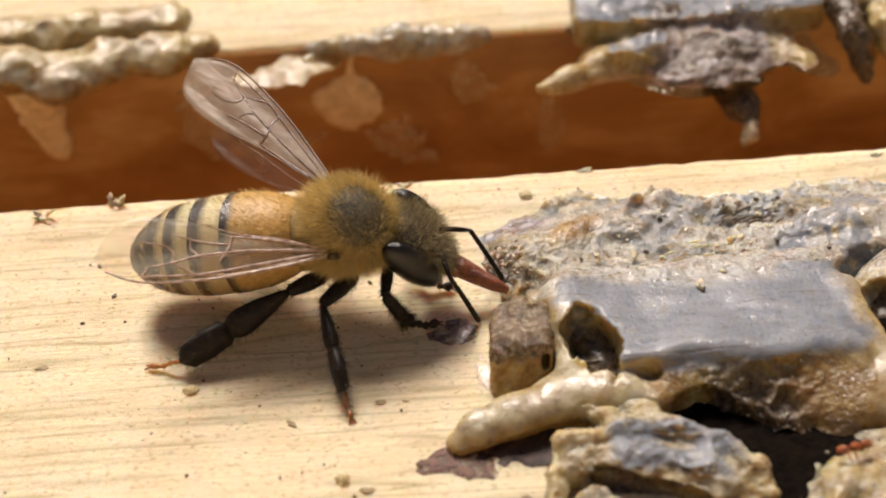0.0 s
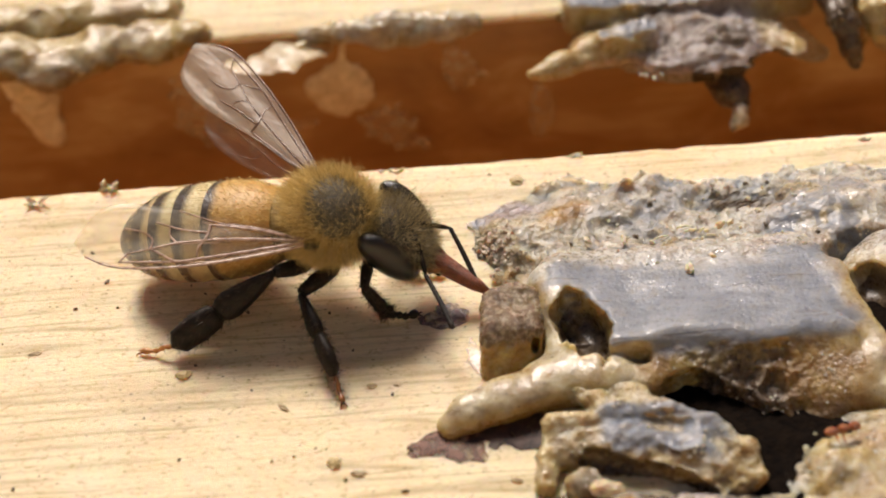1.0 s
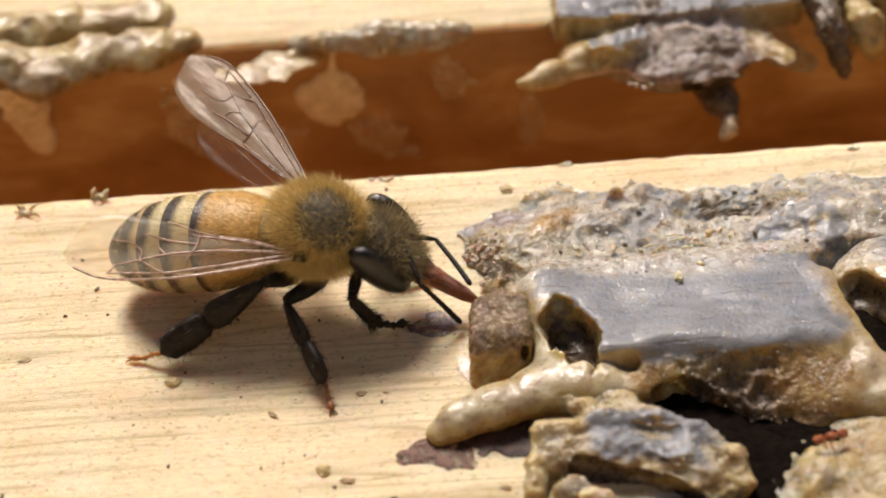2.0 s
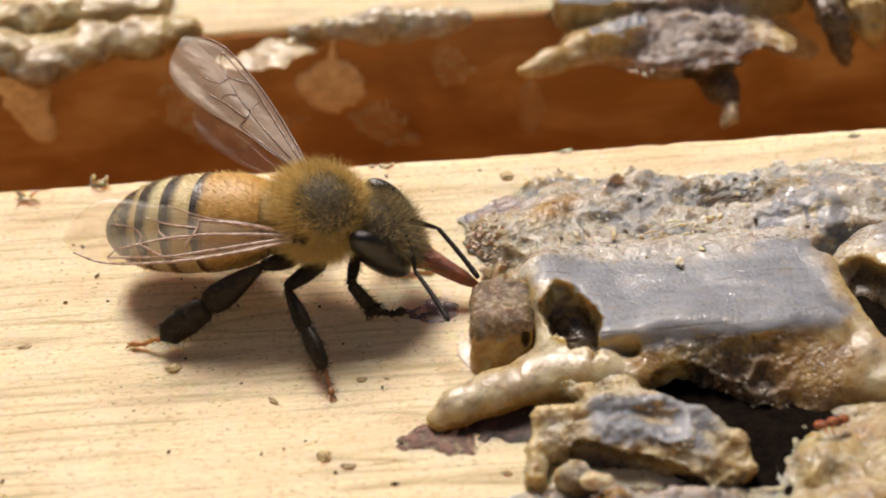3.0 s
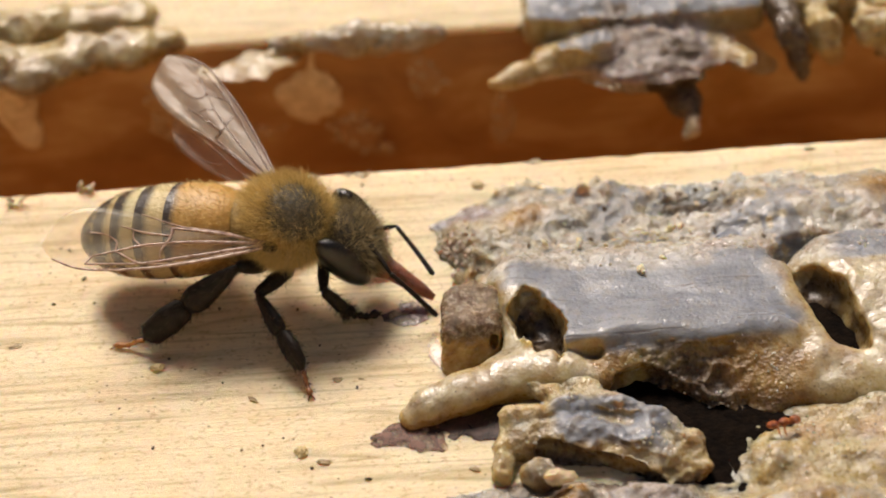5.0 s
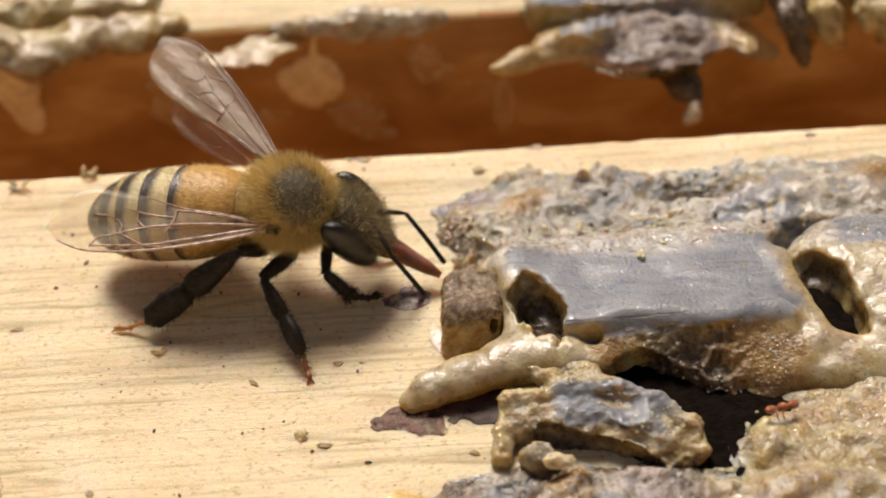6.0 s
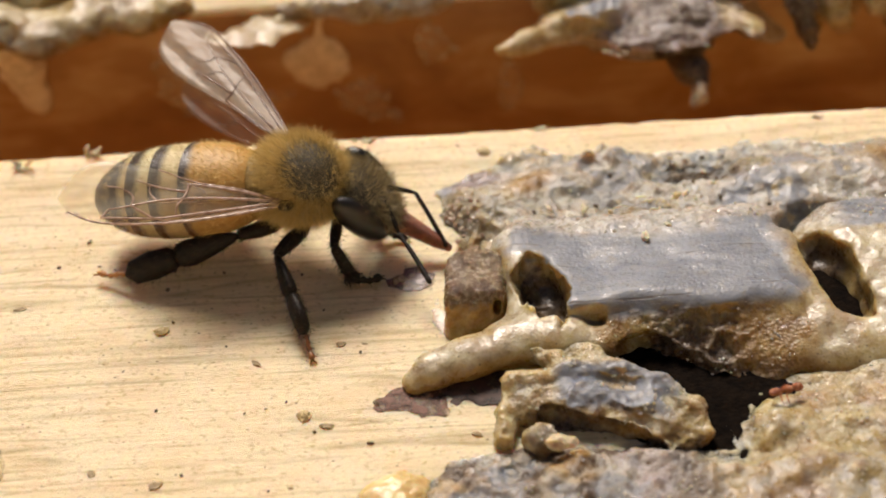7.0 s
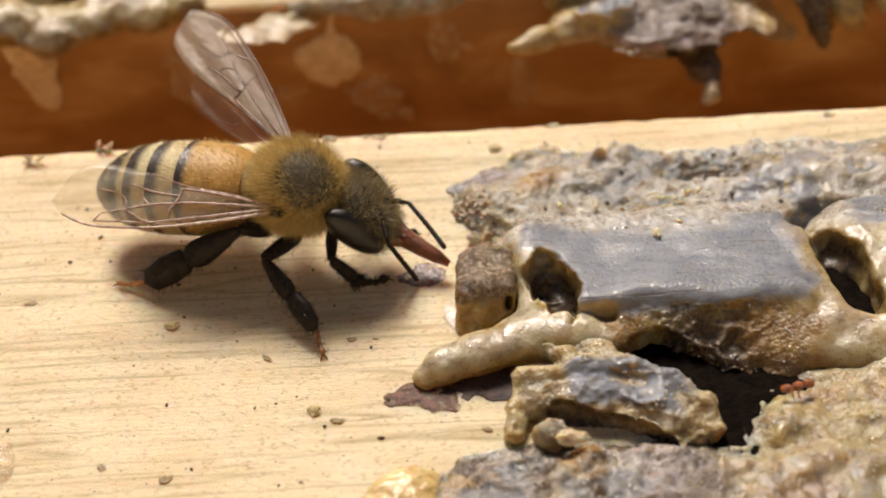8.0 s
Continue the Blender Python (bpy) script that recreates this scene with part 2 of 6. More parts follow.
PINE, VARNISH, WAX = pine_wood(), varnished_wood(), wax_material()
AMBER_BROWN = knob_material()
AMBER_RED = amber("red_amber", (0.16, 0.04, 0.010), (0.36, 0.12, 0.03), 0.2, 5)
CRUMB_WAX = amber("crumb_wax", (0.46, 0.40, 0.26), (0.70, 0.64, 0.48), 0.4, 4)
CRYSTAL = amber("sugar_crystal", (0.40, 0.35, 0.27), (0.68, 0.63, 0.55), 0.1, 4, 0.3)
PEBBLE = amber("wax_pebble", (0.26, 0.17, 0.12), (0.46, 0.35, 0.27), 0.35, 2.5, 0.3)
CRUMB_TAN = plated("tan_crumb", (0.28, 0.20, 0.08), (0.50, 0.39, 0.19), 0.6, 5)
CRUMB_BROWN = plated("brown_crumb", (0.16, 0.105, 0.04), (0.34, 0.24, 0.11), 0.6, 5)
CRUMB_DARK = plated("dark_crumb", (0.05, 0.035, 0.02), (0.16, 0.11, 0.06), 0.6, 5)
PURPLE_FILM = glaze("purple_propolis_film", (0.05, 0.024, 0.026), (0.20, 0.12, 0.12), 0.8, 0.3, 0.1)
STAIN = glaze("reddish_stain", (0.045, 0.015, 0.009), (0.15, 0.062, 0.036), 0.88, 0.7, 0.2)
# nearly opaque brown for the painted shade under the curl
CURL_SHADE = glaze("curl_shade", (0.018, 0.007, 0.004), (0.06, 0.025, 0.015), 0.96, 0.7, 0.85)
GHOST = glaze("thin_wax_smear", (0.68, 0.49, 0.26), (0.84, 0.66, 0.40), 0.42, 0.5, 0.3)
GHOST_DISC = glaze("wax_disc", (0.72, 0.54, 0.30), (0.86, 0.69, 0.43), 0.85, 0.45, 0.85)
HONEY_WAX = amber("honey_wax", (0.40, 0.25, 0.08), (0.64, 0.50, 0.24), 0.35, 0.9)
# near-black stand-in for deep shade in the slot and cells
SHADE_BLACK = plated("shade_black", (0.003, 0.002, 0.0015), (0.008, 0.005, 0.003), 0.95, 2, 0.1, 0.04)
# the whitish colour carries the glare of the wet film
PALE_FILM = glaze("pale_wet_film", (0.62, 0.52, 0.46), (0.80, 0.70, 0.64), 0.6, 0.3)
CLEAR_DROP = glaze("clear_drop", (0.60, 0.46, 0.26), (0.75, 0.60, 0.38), 0.45, 0.08)
ABDOMEN = abdomen_material()
CUTICLE = plated("black_cuticle", (0.006, 0.004, 0.003), (0.018, 0.012, 0.008), 0.5, spec=0.18)
THORAX_SKIN = plated("tan_thorax", (0.20, 0.125, 0.035), (0.32, 0.21, 0.065), 0.6, 6)
SCUTUM = plated("grey_scutum", (0.07, 0.06, 0.04), (0.125, 0.11, 0.078), 0.6, 8)
BROWN_LEG = plated("brown_leg", (0.10, 0.035, 0.010), (0.24, 0.09, 0.025), 0.4)
ORANGE_FOOT = plated("orange_foot", (0.30, 0.11, 0.025), (0.50, 0.22, 0.06), 0.4)
EYE_BLACK = plated("eye_black", (0.005, 0.004, 0.003), (0.013, 0.010, 0.007), 0.12, 20, 0.01)
FACE = plated("dusty_face", (0.025, 0.020, 0.012), (0.085, 0.066, 0.036), 0.5, 6)
TONGUE = amber("red_tongue", (0.13, 0.032, 0.012), (0.25, 0.072, 0.028), 0.28, 4)
VEIN = plated("wing_vein", (0.09, 0.045, 0.025), (0.20, 0.115, 0.075), 0.25)
MEMBRANE = wing_membrane("wing_membrane", 0.07, 0.15)
VEIL_MEMBRANE = wing_membrane("veiled_membrane", 0.06, 0.17)
THIN_MEMBRANE = wing_membrane("thin_membrane", 0.012, 0.03)
# near wings' veins, with their whitish highlights put into a lighter brown
VEIN_PALE = plated("pale_wing_vein", (0.22, 0.13, 0.095), (0.52, 0.38, 0.31), 0.25)
FUZZ_GOLD = hair_material("golden_fuzz", (0.46, 0.32, 0.095), (0.78, 0.61, 0.28))
FUZZ_PALE = hair_material("pale_fuzz", (0.36, 0.28, 0.13), (0.62, 0.51, 0.29))
FUZZ_FACE = hair_material("face_fuzz", (0.14, 0.105, 0.05), (0.46, 0.37, 0.20))
FUZZ_DARK = hair_material("dark_fuzz", (0.02, 0.014, 0.008), (0.07, 0.05, 0.028))


# ---- shape helpers (all sizes in millimetres) ----
def mesh_of(name, verts, faces, mat, smooth=True, blend=None):
    me = bpy.data.meshes.new(name)
    verts, faces = np.asarray(verts, np.float32) * MM, np.asarray(faces, np.int32)
    n = faces.shape[1]
    me.vertices.add(len(verts))
    me.vertices.foreach_set("co", verts.ravel())
    me.loops.add(faces.size)
    me.loops.foreach_set("vertex_index", faces.ravel())
    me.polygons.add(len(faces))
    me.polygons.foreach_set("loop_start", np.arange(0, faces.size, n, dtype=np.int32))
    me.polygons.foreach_set("use_smooth", np.full(len(faces), smooth))
    me.update(calc_edges=True)
    if blend is not None:
        a = me.color_attributes.new("blend", "FLOAT_COLOR", "POINT")
        a.data.foreach_set("color", np.c_[blend, np.ones(len(verts))].astype(np.float32).ravel())
    me.materials.append(mat)
    me.validate()
    return me


def part(name, bm, material, parent=None, label="", smooth=True):
    """One mesh object from a bmesh in millimetres, under a thing or a part."""
    for v in bm.verts:
        v.co *= MM
    for f in bm.faces:
        f.smooth = smooth
    me = bpy.data.meshes.new(name)
    bm.to_mesh(me)
    bm.free()
    me.materials.append(material)
    ob = new(name, me)
    ob.parent = parent
    return tagged(ob, label)


def linked(name, me, parent=None, label=""):
    ob = new(name, me)
    ob.parent = parent
    return tagged(ob, label)


def hash3(ix, iy, iz, seed):
    h = (ix * 374761393 + iy * 668265263 + iz * 2147483647 + seed * 1274126177) & 0xFFFFFFFF
    h = ((h ^ (h >> 13)) * 1274126177) & 0xFFFFFFFF
    return ((h ^ (h >> 16)) & 0xFFFF) / 32767.5 - 1.0


def vnoise(x, y, z, scale, seed=0):
    """Smooth value noise in -1..1 over arrays; scale is in cells a millimetre."""
    x, y, z = x * scale, y * scale, z * scale
    fx, fy, fz = np.floor(x), np.floor(y), np.floor(z)
    ix, iy, iz = fx.astype(np.int64), fy.astype(np.int64), fz.astype(np.int64)
    x, y, z = x - fx, y - fy, z - fz
    x, y, z = x * x * (3 - 2 * x), y * y * (3 - 2 * y), z * z * (3 - 2 * z)
    out = 0
    for a in (0, 1):
        for b in (0, 1):
            for c in (0, 1):
                w = (x if a else 1 - x) * (y if b else 1 - y) * (z if c else 1 - z)
                out = out + w * hash3(ix + a, iy + b, iz + c, seed)
    return out


def fbm(x, y, z, scale, seed=0, octaves=3):
    return sum(vnoise(x, y, z, scale * 2**k, seed + k) * 0.5**k for k in range(octaves))


def smin(a, b, k):
    h = np.clip(0.5 + 0.5 * (b - a) / k, 0, 1)
    return b * (1 - h) + a * h - k * h * (1 - h)


def smax(a, b, k):
    return -smin(-a, -b, k)


def ell(x, y, z, c, r, turn=0.0):
    """A rough signed distance to an ellipsoid that is turned about z."""
    a = radians(turn)
    u, v = x - c[0], y - c[1]
    u, v, w = u * math.cos(a) + v * math.sin(a), v * math.cos(a) - u * math.sin(a), z - c[2]
    q = np.sqrt((u / r[0]) ** 2 + (v / r[1]) ** 2 + (w / r[2]) ** 2)
    return (q - 1) * min(r)


def slab(x, y, z, c, h, r, turn=0.0):
    """A box of half sizes h with edges rounded by r, turned about z."""
    a = radians(turn)
    u, v = x - c[0], y - c[1]
    u, v, w = u * math.cos(a) + v * math.sin(a), v * math.cos(a) - u * math.sin(a), z - c[2]
    q = [np.abs(p) - (s - r) for p, s in zip((u, v, w), h)]
    out = np.sqrt(sum(np.maximum(p, 0) ** 2 for p in q))
    return out + np.minimum(np.maximum(np.maximum(q[0], q[1]), q[2]), 0) - r


def rope(x, y, z, pts, k=0.25):
    """Round rods between points (x, y, z, radius), melted together."""
    out = None
    for (a, b, c, r), (d, e, f, s) in zip(pts, pts[1:]):
        ux, uy, uz = d - a, e - b, f - c
        t = np.clip(((x - a) * ux + (y - b) * uy + (z - c) * uz) / (ux * ux + uy * uy + uz * uz), 0, 1)
        g = np.sqrt((x - a - t * ux) ** 2 + (y - b - t * uy) ** 2 + (z - c - t * uz) ** 2) - (r + t * (s - r))
        out = g if out is None else smin(out, g, k)
    return out


def surface(field, lo, hi, step):
    """Surface nets: the vertices and quads where field(x, y, z) changes its sign."""
    n = [int(math.ceil((b - a) / step)) + 1 for a, b in zip(lo, hi)]
    g = [a + step * np.arange(k) for a, k in zip(lo, n)]
    x, y, z = np.meshgrid(*g, indexing="ij")
    f = field(x, y, z).astype(np.float32)
    for axis in range(3):
        for end in (0, -1):
            f[tuple(end if k == axis else slice(None) for k in range(3))] = 1.0
    cells = [k - 1 for k in n]
    total, count = np.zeros((*cells, 3)), np.zeros(cells)
    for axis in range(3):
        others = [k for k in range(3) if k != axis]
        lowf, highf = [slice(None)] * 3, [slice(None)] * 3
        lowf[axis], highf[axis] = slice(0, -1), slice(1, None)
        a, b = f[tuple(lowf)], f[tuple(highf)]
        cross = (a < 0) != (b < 0)
        t = np.where(cross, a / np.where(cross, a - b, 1), 0)
        for da in (0, 1):
            for db in (0, 1):
                sel = [slice(None)] * 3
                sel[others[0]] = slice(da, da + cells[others[0]])
                sel[others[1]] = slice(db, db + cells[others[1]])
                c, tt = cross[tuple(sel)], t[tuple(sel)]
                count += c
                total[..., axis] += np.where(c, tt, 0)
                total[..., others[0]] += np.where(c, da, 0)
                total[..., others[1]] += np.where(c, db, 0)
    used = count > 0
    index = np.full(cells, -1, np.int64)
    index[used] = np.arange(used.sum())
    base = np.stack(np.nonzero(used), -1)
    verts = np.array(lo) + step * (base + total[used] / count[used][:, None])
    quads = []
    for axis in range(3):
        u, v = (axis + 1) % 3, (axis + 2) % 3
        lowf, highf = [slice(None)] * 3, [slice(None)] * 3
        lowf[axis], highf[axis] = slice(0, -1), slice(1, None)
        a, b = f[tuple(lowf)] < 0, f[tuple(highf)] < 0
        for flip in (False, True):
            hit = np.stack(np.nonzero((a & ~b) if not flip else (~a & b)), -1)
            hit = hit[(hit[:, u] > 0) & (hit[:, v] > 0) & (hit[:, u] < n[u] - 1) & (hit[:, v] < n[v] - 1)]
            if not len(hit):
                continue
            ring = []
            for du, dv in ((1, 1), (0, 1), (0, 0), (1, 0)):
                p = hit.copy()
                p[:, u] -= du
                p[:, v] -= dv
                ring.append(index[p[:, 0], p[:, 1], p[:, 2]])
            q = np.stack(ring if not flip else ring[::-1], -1)
            quads.append(q)
    return verts, np.concatenate(quads)


def normals_of(verts, faces):
    a = np.cross(verts[faces[:, 2]] - verts[faces[:, 0]], verts[faces[:, 3]] - verts[faces[:, 1]])
    n = np.zeros_like(verts)
    for k in range(4):
        for c in range(3):
            n[:, c] += np.bincount(faces[:, k], a[:, c], len(verts))
    return n / np.maximum(np.linalg.norm(n, axis=1), 1e-12)[:, None]


def wax_part(name, field, lo, hi, step, blend, parent=None, label="", mat=None):
    """A part grown from a field; blend(x, y, z, up) gives grey film, yellow wax and dark propolis in 0..1."""
    verts, faces = surface(field, lo, hi, step)
    up = normals_of(verts, faces)[:, 2]
    x, y, z = verts.T
    mixed = np.clip(np.stack(np.broadcast_arrays(*blend(x, y, z, up)), -1), 0, 1) if blend else None
    me = mesh_of(name, verts, faces, mat or WAX, True, None if mixed is None else mixed[:, :3])
    if mixed is not None and mixed.shape[1] > 3:
        more = me.color_attributes.new("more", "FLOAT_COLOR", "POINT")
        more.data.foreach_set("color", np.c_[mixed[:, 3:], np.ones(len(verts))].astype(np.float32).ravel())
    return linked(name, me, parent, label)


def step01(x, a, b):
    t = np.clip((x - a) / (b - a), 0, 1)
    return t * t * (3 - 2 * t)


def tube(bm, pts, radii, sides=8, flat=1.0):
    """A closed tapering tube through points; flat squeezes it along its second axis."""
    rings, before = [], None
    for i, p in enumerate(pts):
        p = Vector(p)
        d = (Vector(pts[min(i + 1, len(pts) - 1)]) - Vector(pts[max(i - 1, 0)])).normalized()
        side = d.cross(Vector((0, 0, 1)) if abs(d.z) < 0.9 else Vector((0, 1, 0))).normalized()
        if before is not None and side.dot(before) < 0:
            side.negate()
        before = side
        up = side.cross(d)
        r = radii[i] if not isinstance(radii, (int, float)) else radii
        rings.append([bm.verts.new(p + (side * math.cos(a) * flat + up * math.sin(a)) * r) for a in (2 * math.pi * k / sides for k in range(sides))])
    for a, b in zip(rings, rings[1:]):
        for k in range(sides):
            bm.faces.new((a[k], a[(k + 1) % sides], b[(k + 1) % sides], b[k]))
    bm.faces.new(rings[0][::-1])
    bm.faces.new(rings[-1])
    return bm


def globe(bm, c, r, turn=None, u=24, v=16, shape=None):
    """An ellipsoid; shape(p) may bend its unit points first."""
    made = bmesh.ops.create_uvsphere(bm, u_segments=u, v_segments=v, radius=1)["verts"]
    for q in made:
        p = shape(q.co.copy()) if shape else q.co.copy()
        p = Vector((p.x * r[0], p.y * r[1], p.z * r[2]))
        q.co = (turn @ p if turn else p) + Vector(c)
    return bm


def crumb_mesh(name, seed, size, mat):
    """A small broken grain."""
    rnd = random.Random(seed)
    bm = bmesh.new()
    bmesh.ops.create_icosphere(bm, subdivisions=2, radius=1)
    off = Vector((rnd.uniform(0, 50), rnd.uniform(0, 50), rnd.uniform(0, 50)))
    for v in bm.verts:
        d = 1 + 0.7 * noise.noise(v.co * 1.3 + off) + 0.35 * noise.noise(v.co * 3.1 + off)
        v.co = Vector((v.co.x * size[0], v.co.y * size[1], max(v.co.z, -0.55) * size[2])) * d
    low = min(v.co.z for v in bm.verts)
    for v in bm.verts:
        v.co = Vector((v.co.x, v.co.y, v.co.z - low)) * MM
    for f in bm.faces:
        f.smooth = False
    me = bpy.data.meshes.new(name)
    bm.to_mesh(me)
    bm.free()
    me.materials.append(mat)
    return me


def hairs(name, roots, lengths, lean, width, mat, parent, label, curl=0.15):
    """Fine tapering hairs: rows of (point, normal), each bent towards lean."""
    rnd = random.Random(len(roots))
    verts, faces = [], []
    for (p, n), length in zip(roots, lengths):
        d = (n + lean * rnd.uniform(0.4, 1.1) + Vector((rnd.gauss(0, 1), rnd.gauss(0, 1), rnd.gauss(0, 1))) * 0.28).normalized()
        side = d.cross(Vector((rnd.gauss(0, 1), rnd.gauss(0, 1), rnd.gauss(0, 1)))).normalized() * width
        bend = Vector((rnd.gauss(0, 1), rnd.gauss(0, 1), rnd.gauss(0, 1))) * curl * length
        mid, tip = p + d * length * 0.55 + bend * 0.3, p + d * length + bend
        k = len(verts)
        verts += [p - side, p + side, mid + side * 0.7, mid - side * 0.7, tip]
        faces += [(k, k + 1, k + 2), (k, k + 2, k + 3), (k + 3, k + 2, k + 4)]
    me = mesh_of(name, [tuple(v) for v in verts], faces, mat, False)
    return tagged(linked(name, me, parent, label), kind="stuff")


# ---- the hive: two top bars with a gap between them, and the dark floor below ----
def top_bar(name, y0, y1, label, seed):
    """A wooden top bar along x, with worn edges; its sides are varnished by the bees."""
    xs = np.linspace(-70, 80, 501)
    depth = 19.0
    rows = []
    wob = lambda s, k: np.array([fbm(xs, xs * 0 + s, xs * 0, k, seed, 3)]).ravel()
    e = 0.25
    for y, z, a in ((y0, -depth, 0), (y0, -e, 0), (y0 + e * 0.4, -e * 0.25, 1), (y0 + e, 0, 1)):
        rows.append(np.c_[xs, y + 0.03 * a * wob(seed + y, 1.5), z + 0.025 * a * wob(seed + y + 9, 2.2)])
    for f in np.linspace(0.06, 0.94, 14):
        rows.append(np.c_[xs, np.full_like(xs, y0 + f * (y1 - y0)), 0.03 * wob(seed + f * 30, 0.5) - 0.03])
    for y, z, a in ((y1 - e, 0, 1), (y1 - e * 0.4, -e * 0.25, 1), (y1, -e, 0), (y1, -depth, 0)):
        rows.append(np.c_[xs, y + 0.03 * a * wob(seed + y, 1.5), z + 0.025 * a * wob(seed + y + 9, 2.2)])
    verts = np.concatenate(rows)
    n, m = len(xs), len(rows)
    i, j = np.meshgrid(np.arange(m), np.arange(n - 1), indexing="ij")
    i, j = i.ravel(), j.ravel()
    k = (i + 1) % m
    faces = np.stack([i * n + j, i * n + j + 1, k * n + j + 1, k * n + j], -1)
    me = mesh_of(name, verts, faces, PINE)
    me.materials.append(VARNISH)
    sides = (i == 0) | (i == m - 2)
    me.polygons.foreach_set("material_index", sides.astype(np.int32))
    for p in me.polygons:
        p.use_smooth = True
    return tagged(linked(name, me), label, "hive bar", kind="structure")


top_bar("top_bar_front", -18.0, 7.0, "pale pine hive top bar with faint grain and dark specks", 3)
top_bar("top_bar_back", 16.3, 41.0, "pine hive top bar with an orange brown varnished side", 11)


def plain_sheet(name, x0, x1, y0, y1, z, mat, label, category):
    bm = bmesh.new()
    vs = [bm.verts.new(p) for p in ((x0, y0, z), (x1, y0, z), (x1, y1, z), (x0, y1, z), (x0, y0, z - 2), (x1, y0, z - 2), (x1, y1, z - 2), (x0, y1, z - 2))]
    for f in ((0, 1, 2, 3), (7, 6, 5, 4), (0, 4, 5, 1), (1, 5, 6, 2), (2, 6, 7, 3), (3, 7, 4, 0)):
        bm.faces.new([vs[q] for q in f])
    return tagged(part(name, bm, mat, smooth=False), label, category, kind="structure")


# unseen walls, added to bounce warm light and cut off the low sky
def bounce_wall(name, x0, x1, y0, y1):
    bm = bmesh.new()
    vs = [bm.verts.new((x, y, z)) for z in (-62, 85) for x, y in ((x0, y0), (x1, y0), (x1, y1), (x0, y1))]
    for f in ((3, 2, 1, 0), (4, 5, 6, 7), (0, 1, 5, 4), (1, 2, 6, 5), (2, 3, 7, 6), (3, 0, 4, 7)):
        bm.faces.new([vs[q] for q in f])
    bmesh.ops.bevel(bm, geom=bm.edges[:], offset=1.5, segments=2, affect="EDGES")
    return tagged(part(name, bm, PINE, smooth=False), "unseen pine wall added to bounce warm light and block low sky", "hive box", kind="structure")


bounce_wall("bounce_wall_south", -170, 190, -150, -128)
bounce_wall("bounce_wall_north", -170, 190, 250, 272)
bounce_wall("bounce_wall_west", -192, -170, -150, 272)
bounce_wall("bounce_wall_east", 190, 212, -150, 272)
plain_sheet("hive_floor", -170, 190, -128, 250, -60, VARNISH, "brown varnished wooden hive floor board", "hive floor")


# ---- the burr comb on the front bar ----
comb = tagged(new("burr_comb"), "torn lump of grey and yellow burr comb with dark open cells", "burr comb")


def rough(x, y, z, seed, big=0.12, fine=0.06):
    return big * fbm(x, y, z, 1.1, seed, 2) + fine * fbm(x, y, z, 4.5, seed + 5, 2)


def crag(x, y, z, seed, k=1.5, h=0.3):
    """Sharp torn crests with hollows between them."""
    return h * (np.abs(fbm(x, y, z, k, seed, 3)) - 0.18) + 0.35 * h * (np.abs(fbm(x, y, z, 3.4 * k, seed + 2, 2)) - 0.18)


def spot(x, y, c, r, turn=0.0):
    """A soft round mark in plan: 1 at its centre, 0 well outside."""
    a = radians(turn)
    u, v = x - c[0], y - c[1]
    u, v = u * math.cos(a) + v * math.sin(a), v * math.cos(a) - u * math.sin(a)
    return np.exp(-((u / r[0]) ** 2) - (v / r[1]) ** 2)


def band(v, a, b, c, d):
    """1 between b and c, falling to 0 at a and d."""
    return step01(v, a, b) * (1 - step01(v, c, d))


def grown(name, field, lo, hi, step, swell, kinds, parent, label):
    """A wax part: a smooth field, pushed in and out along its normals by swell(x, y, z, up). kinds(x, y, z, up) gives
    grey film, yellow wax, dark propolis with painted shade, amber, violet and grain, each in 0..1."""
    verts, faces = surface(field, lo, hi, step)
    n = normals_of(verts, faces)
    x, y, z = verts.T
    verts = verts + n * swell(x, y, z, n[:, 2])[:, None]
    verts[:, 2] = np.maximum(verts[:, 2], -0.08)
    n = normals_of(verts, faces)
    x, y, z = verts.T
    kind = np.clip(np.stack(np.broadcast_arrays(*kinds(x, y, z, n[:, 2])), -1), 0, 1)
    me = mesh_of(name, verts, faces, WAX, True, kind[:, :3])
    more = me.color_attributes.new("more", "FLOAT_COLOR", "POINT")
    more.data.foreach_set("color", np.c_[kind[:, 3:], np.ones(len(verts))].astype(np.float32).ravel())
    return linked(name, me, parent, label), verts, n


def grains(name, verts, n, weight, count, size, mat, parent, label, seed):
    """Sugary grains sitting in a wax surface where weight is high."""
    pick = np.random.RandomState(seed)
    w = np.maximum(weight, 0)
    chosen = pick.choice(len(verts), count, replace=False, p=w / w.sum())
    base = bmesh.new()
    bmesh.ops.create_icosphere(base, subdivisions=1, radius=1)
    ball = np.array([v.co[:] for v in base.verts])
    tri = np.array([[v.index for v in f.verts] for f in base.faces])
    base.free()
    out, faces = [], []
    for i, k in enumerate(chosen):
        s = size * pick.uniform(0.5, 1.5) * pick.uniform(0.6, 1.3, 3)
        lump = ball * (1 + pick.uniform(-0.3, 0.3, (len(ball), 1))) * s
        faces.append(tri + i * len(ball))
        out.append(lump + verts[k] - n[k] * s.min() * 0.15)
    me = mesh_of(name, np.concatenate(out), np.concatenate(faces), mat, False)
    return tagged(linked(name, me, parent, label), kind="stuff")


# the crown with its two open cells, the slope under its front lip, the yellow apron and the curl: one run of wax
CELL = ((8.45, -4.1, 1.35), (0.78, 1.75, 1.15), 22)
RIGHT_CELL = ((18.5, -3.75, 1.0), (0.80, 2.05, 1.35), 19)
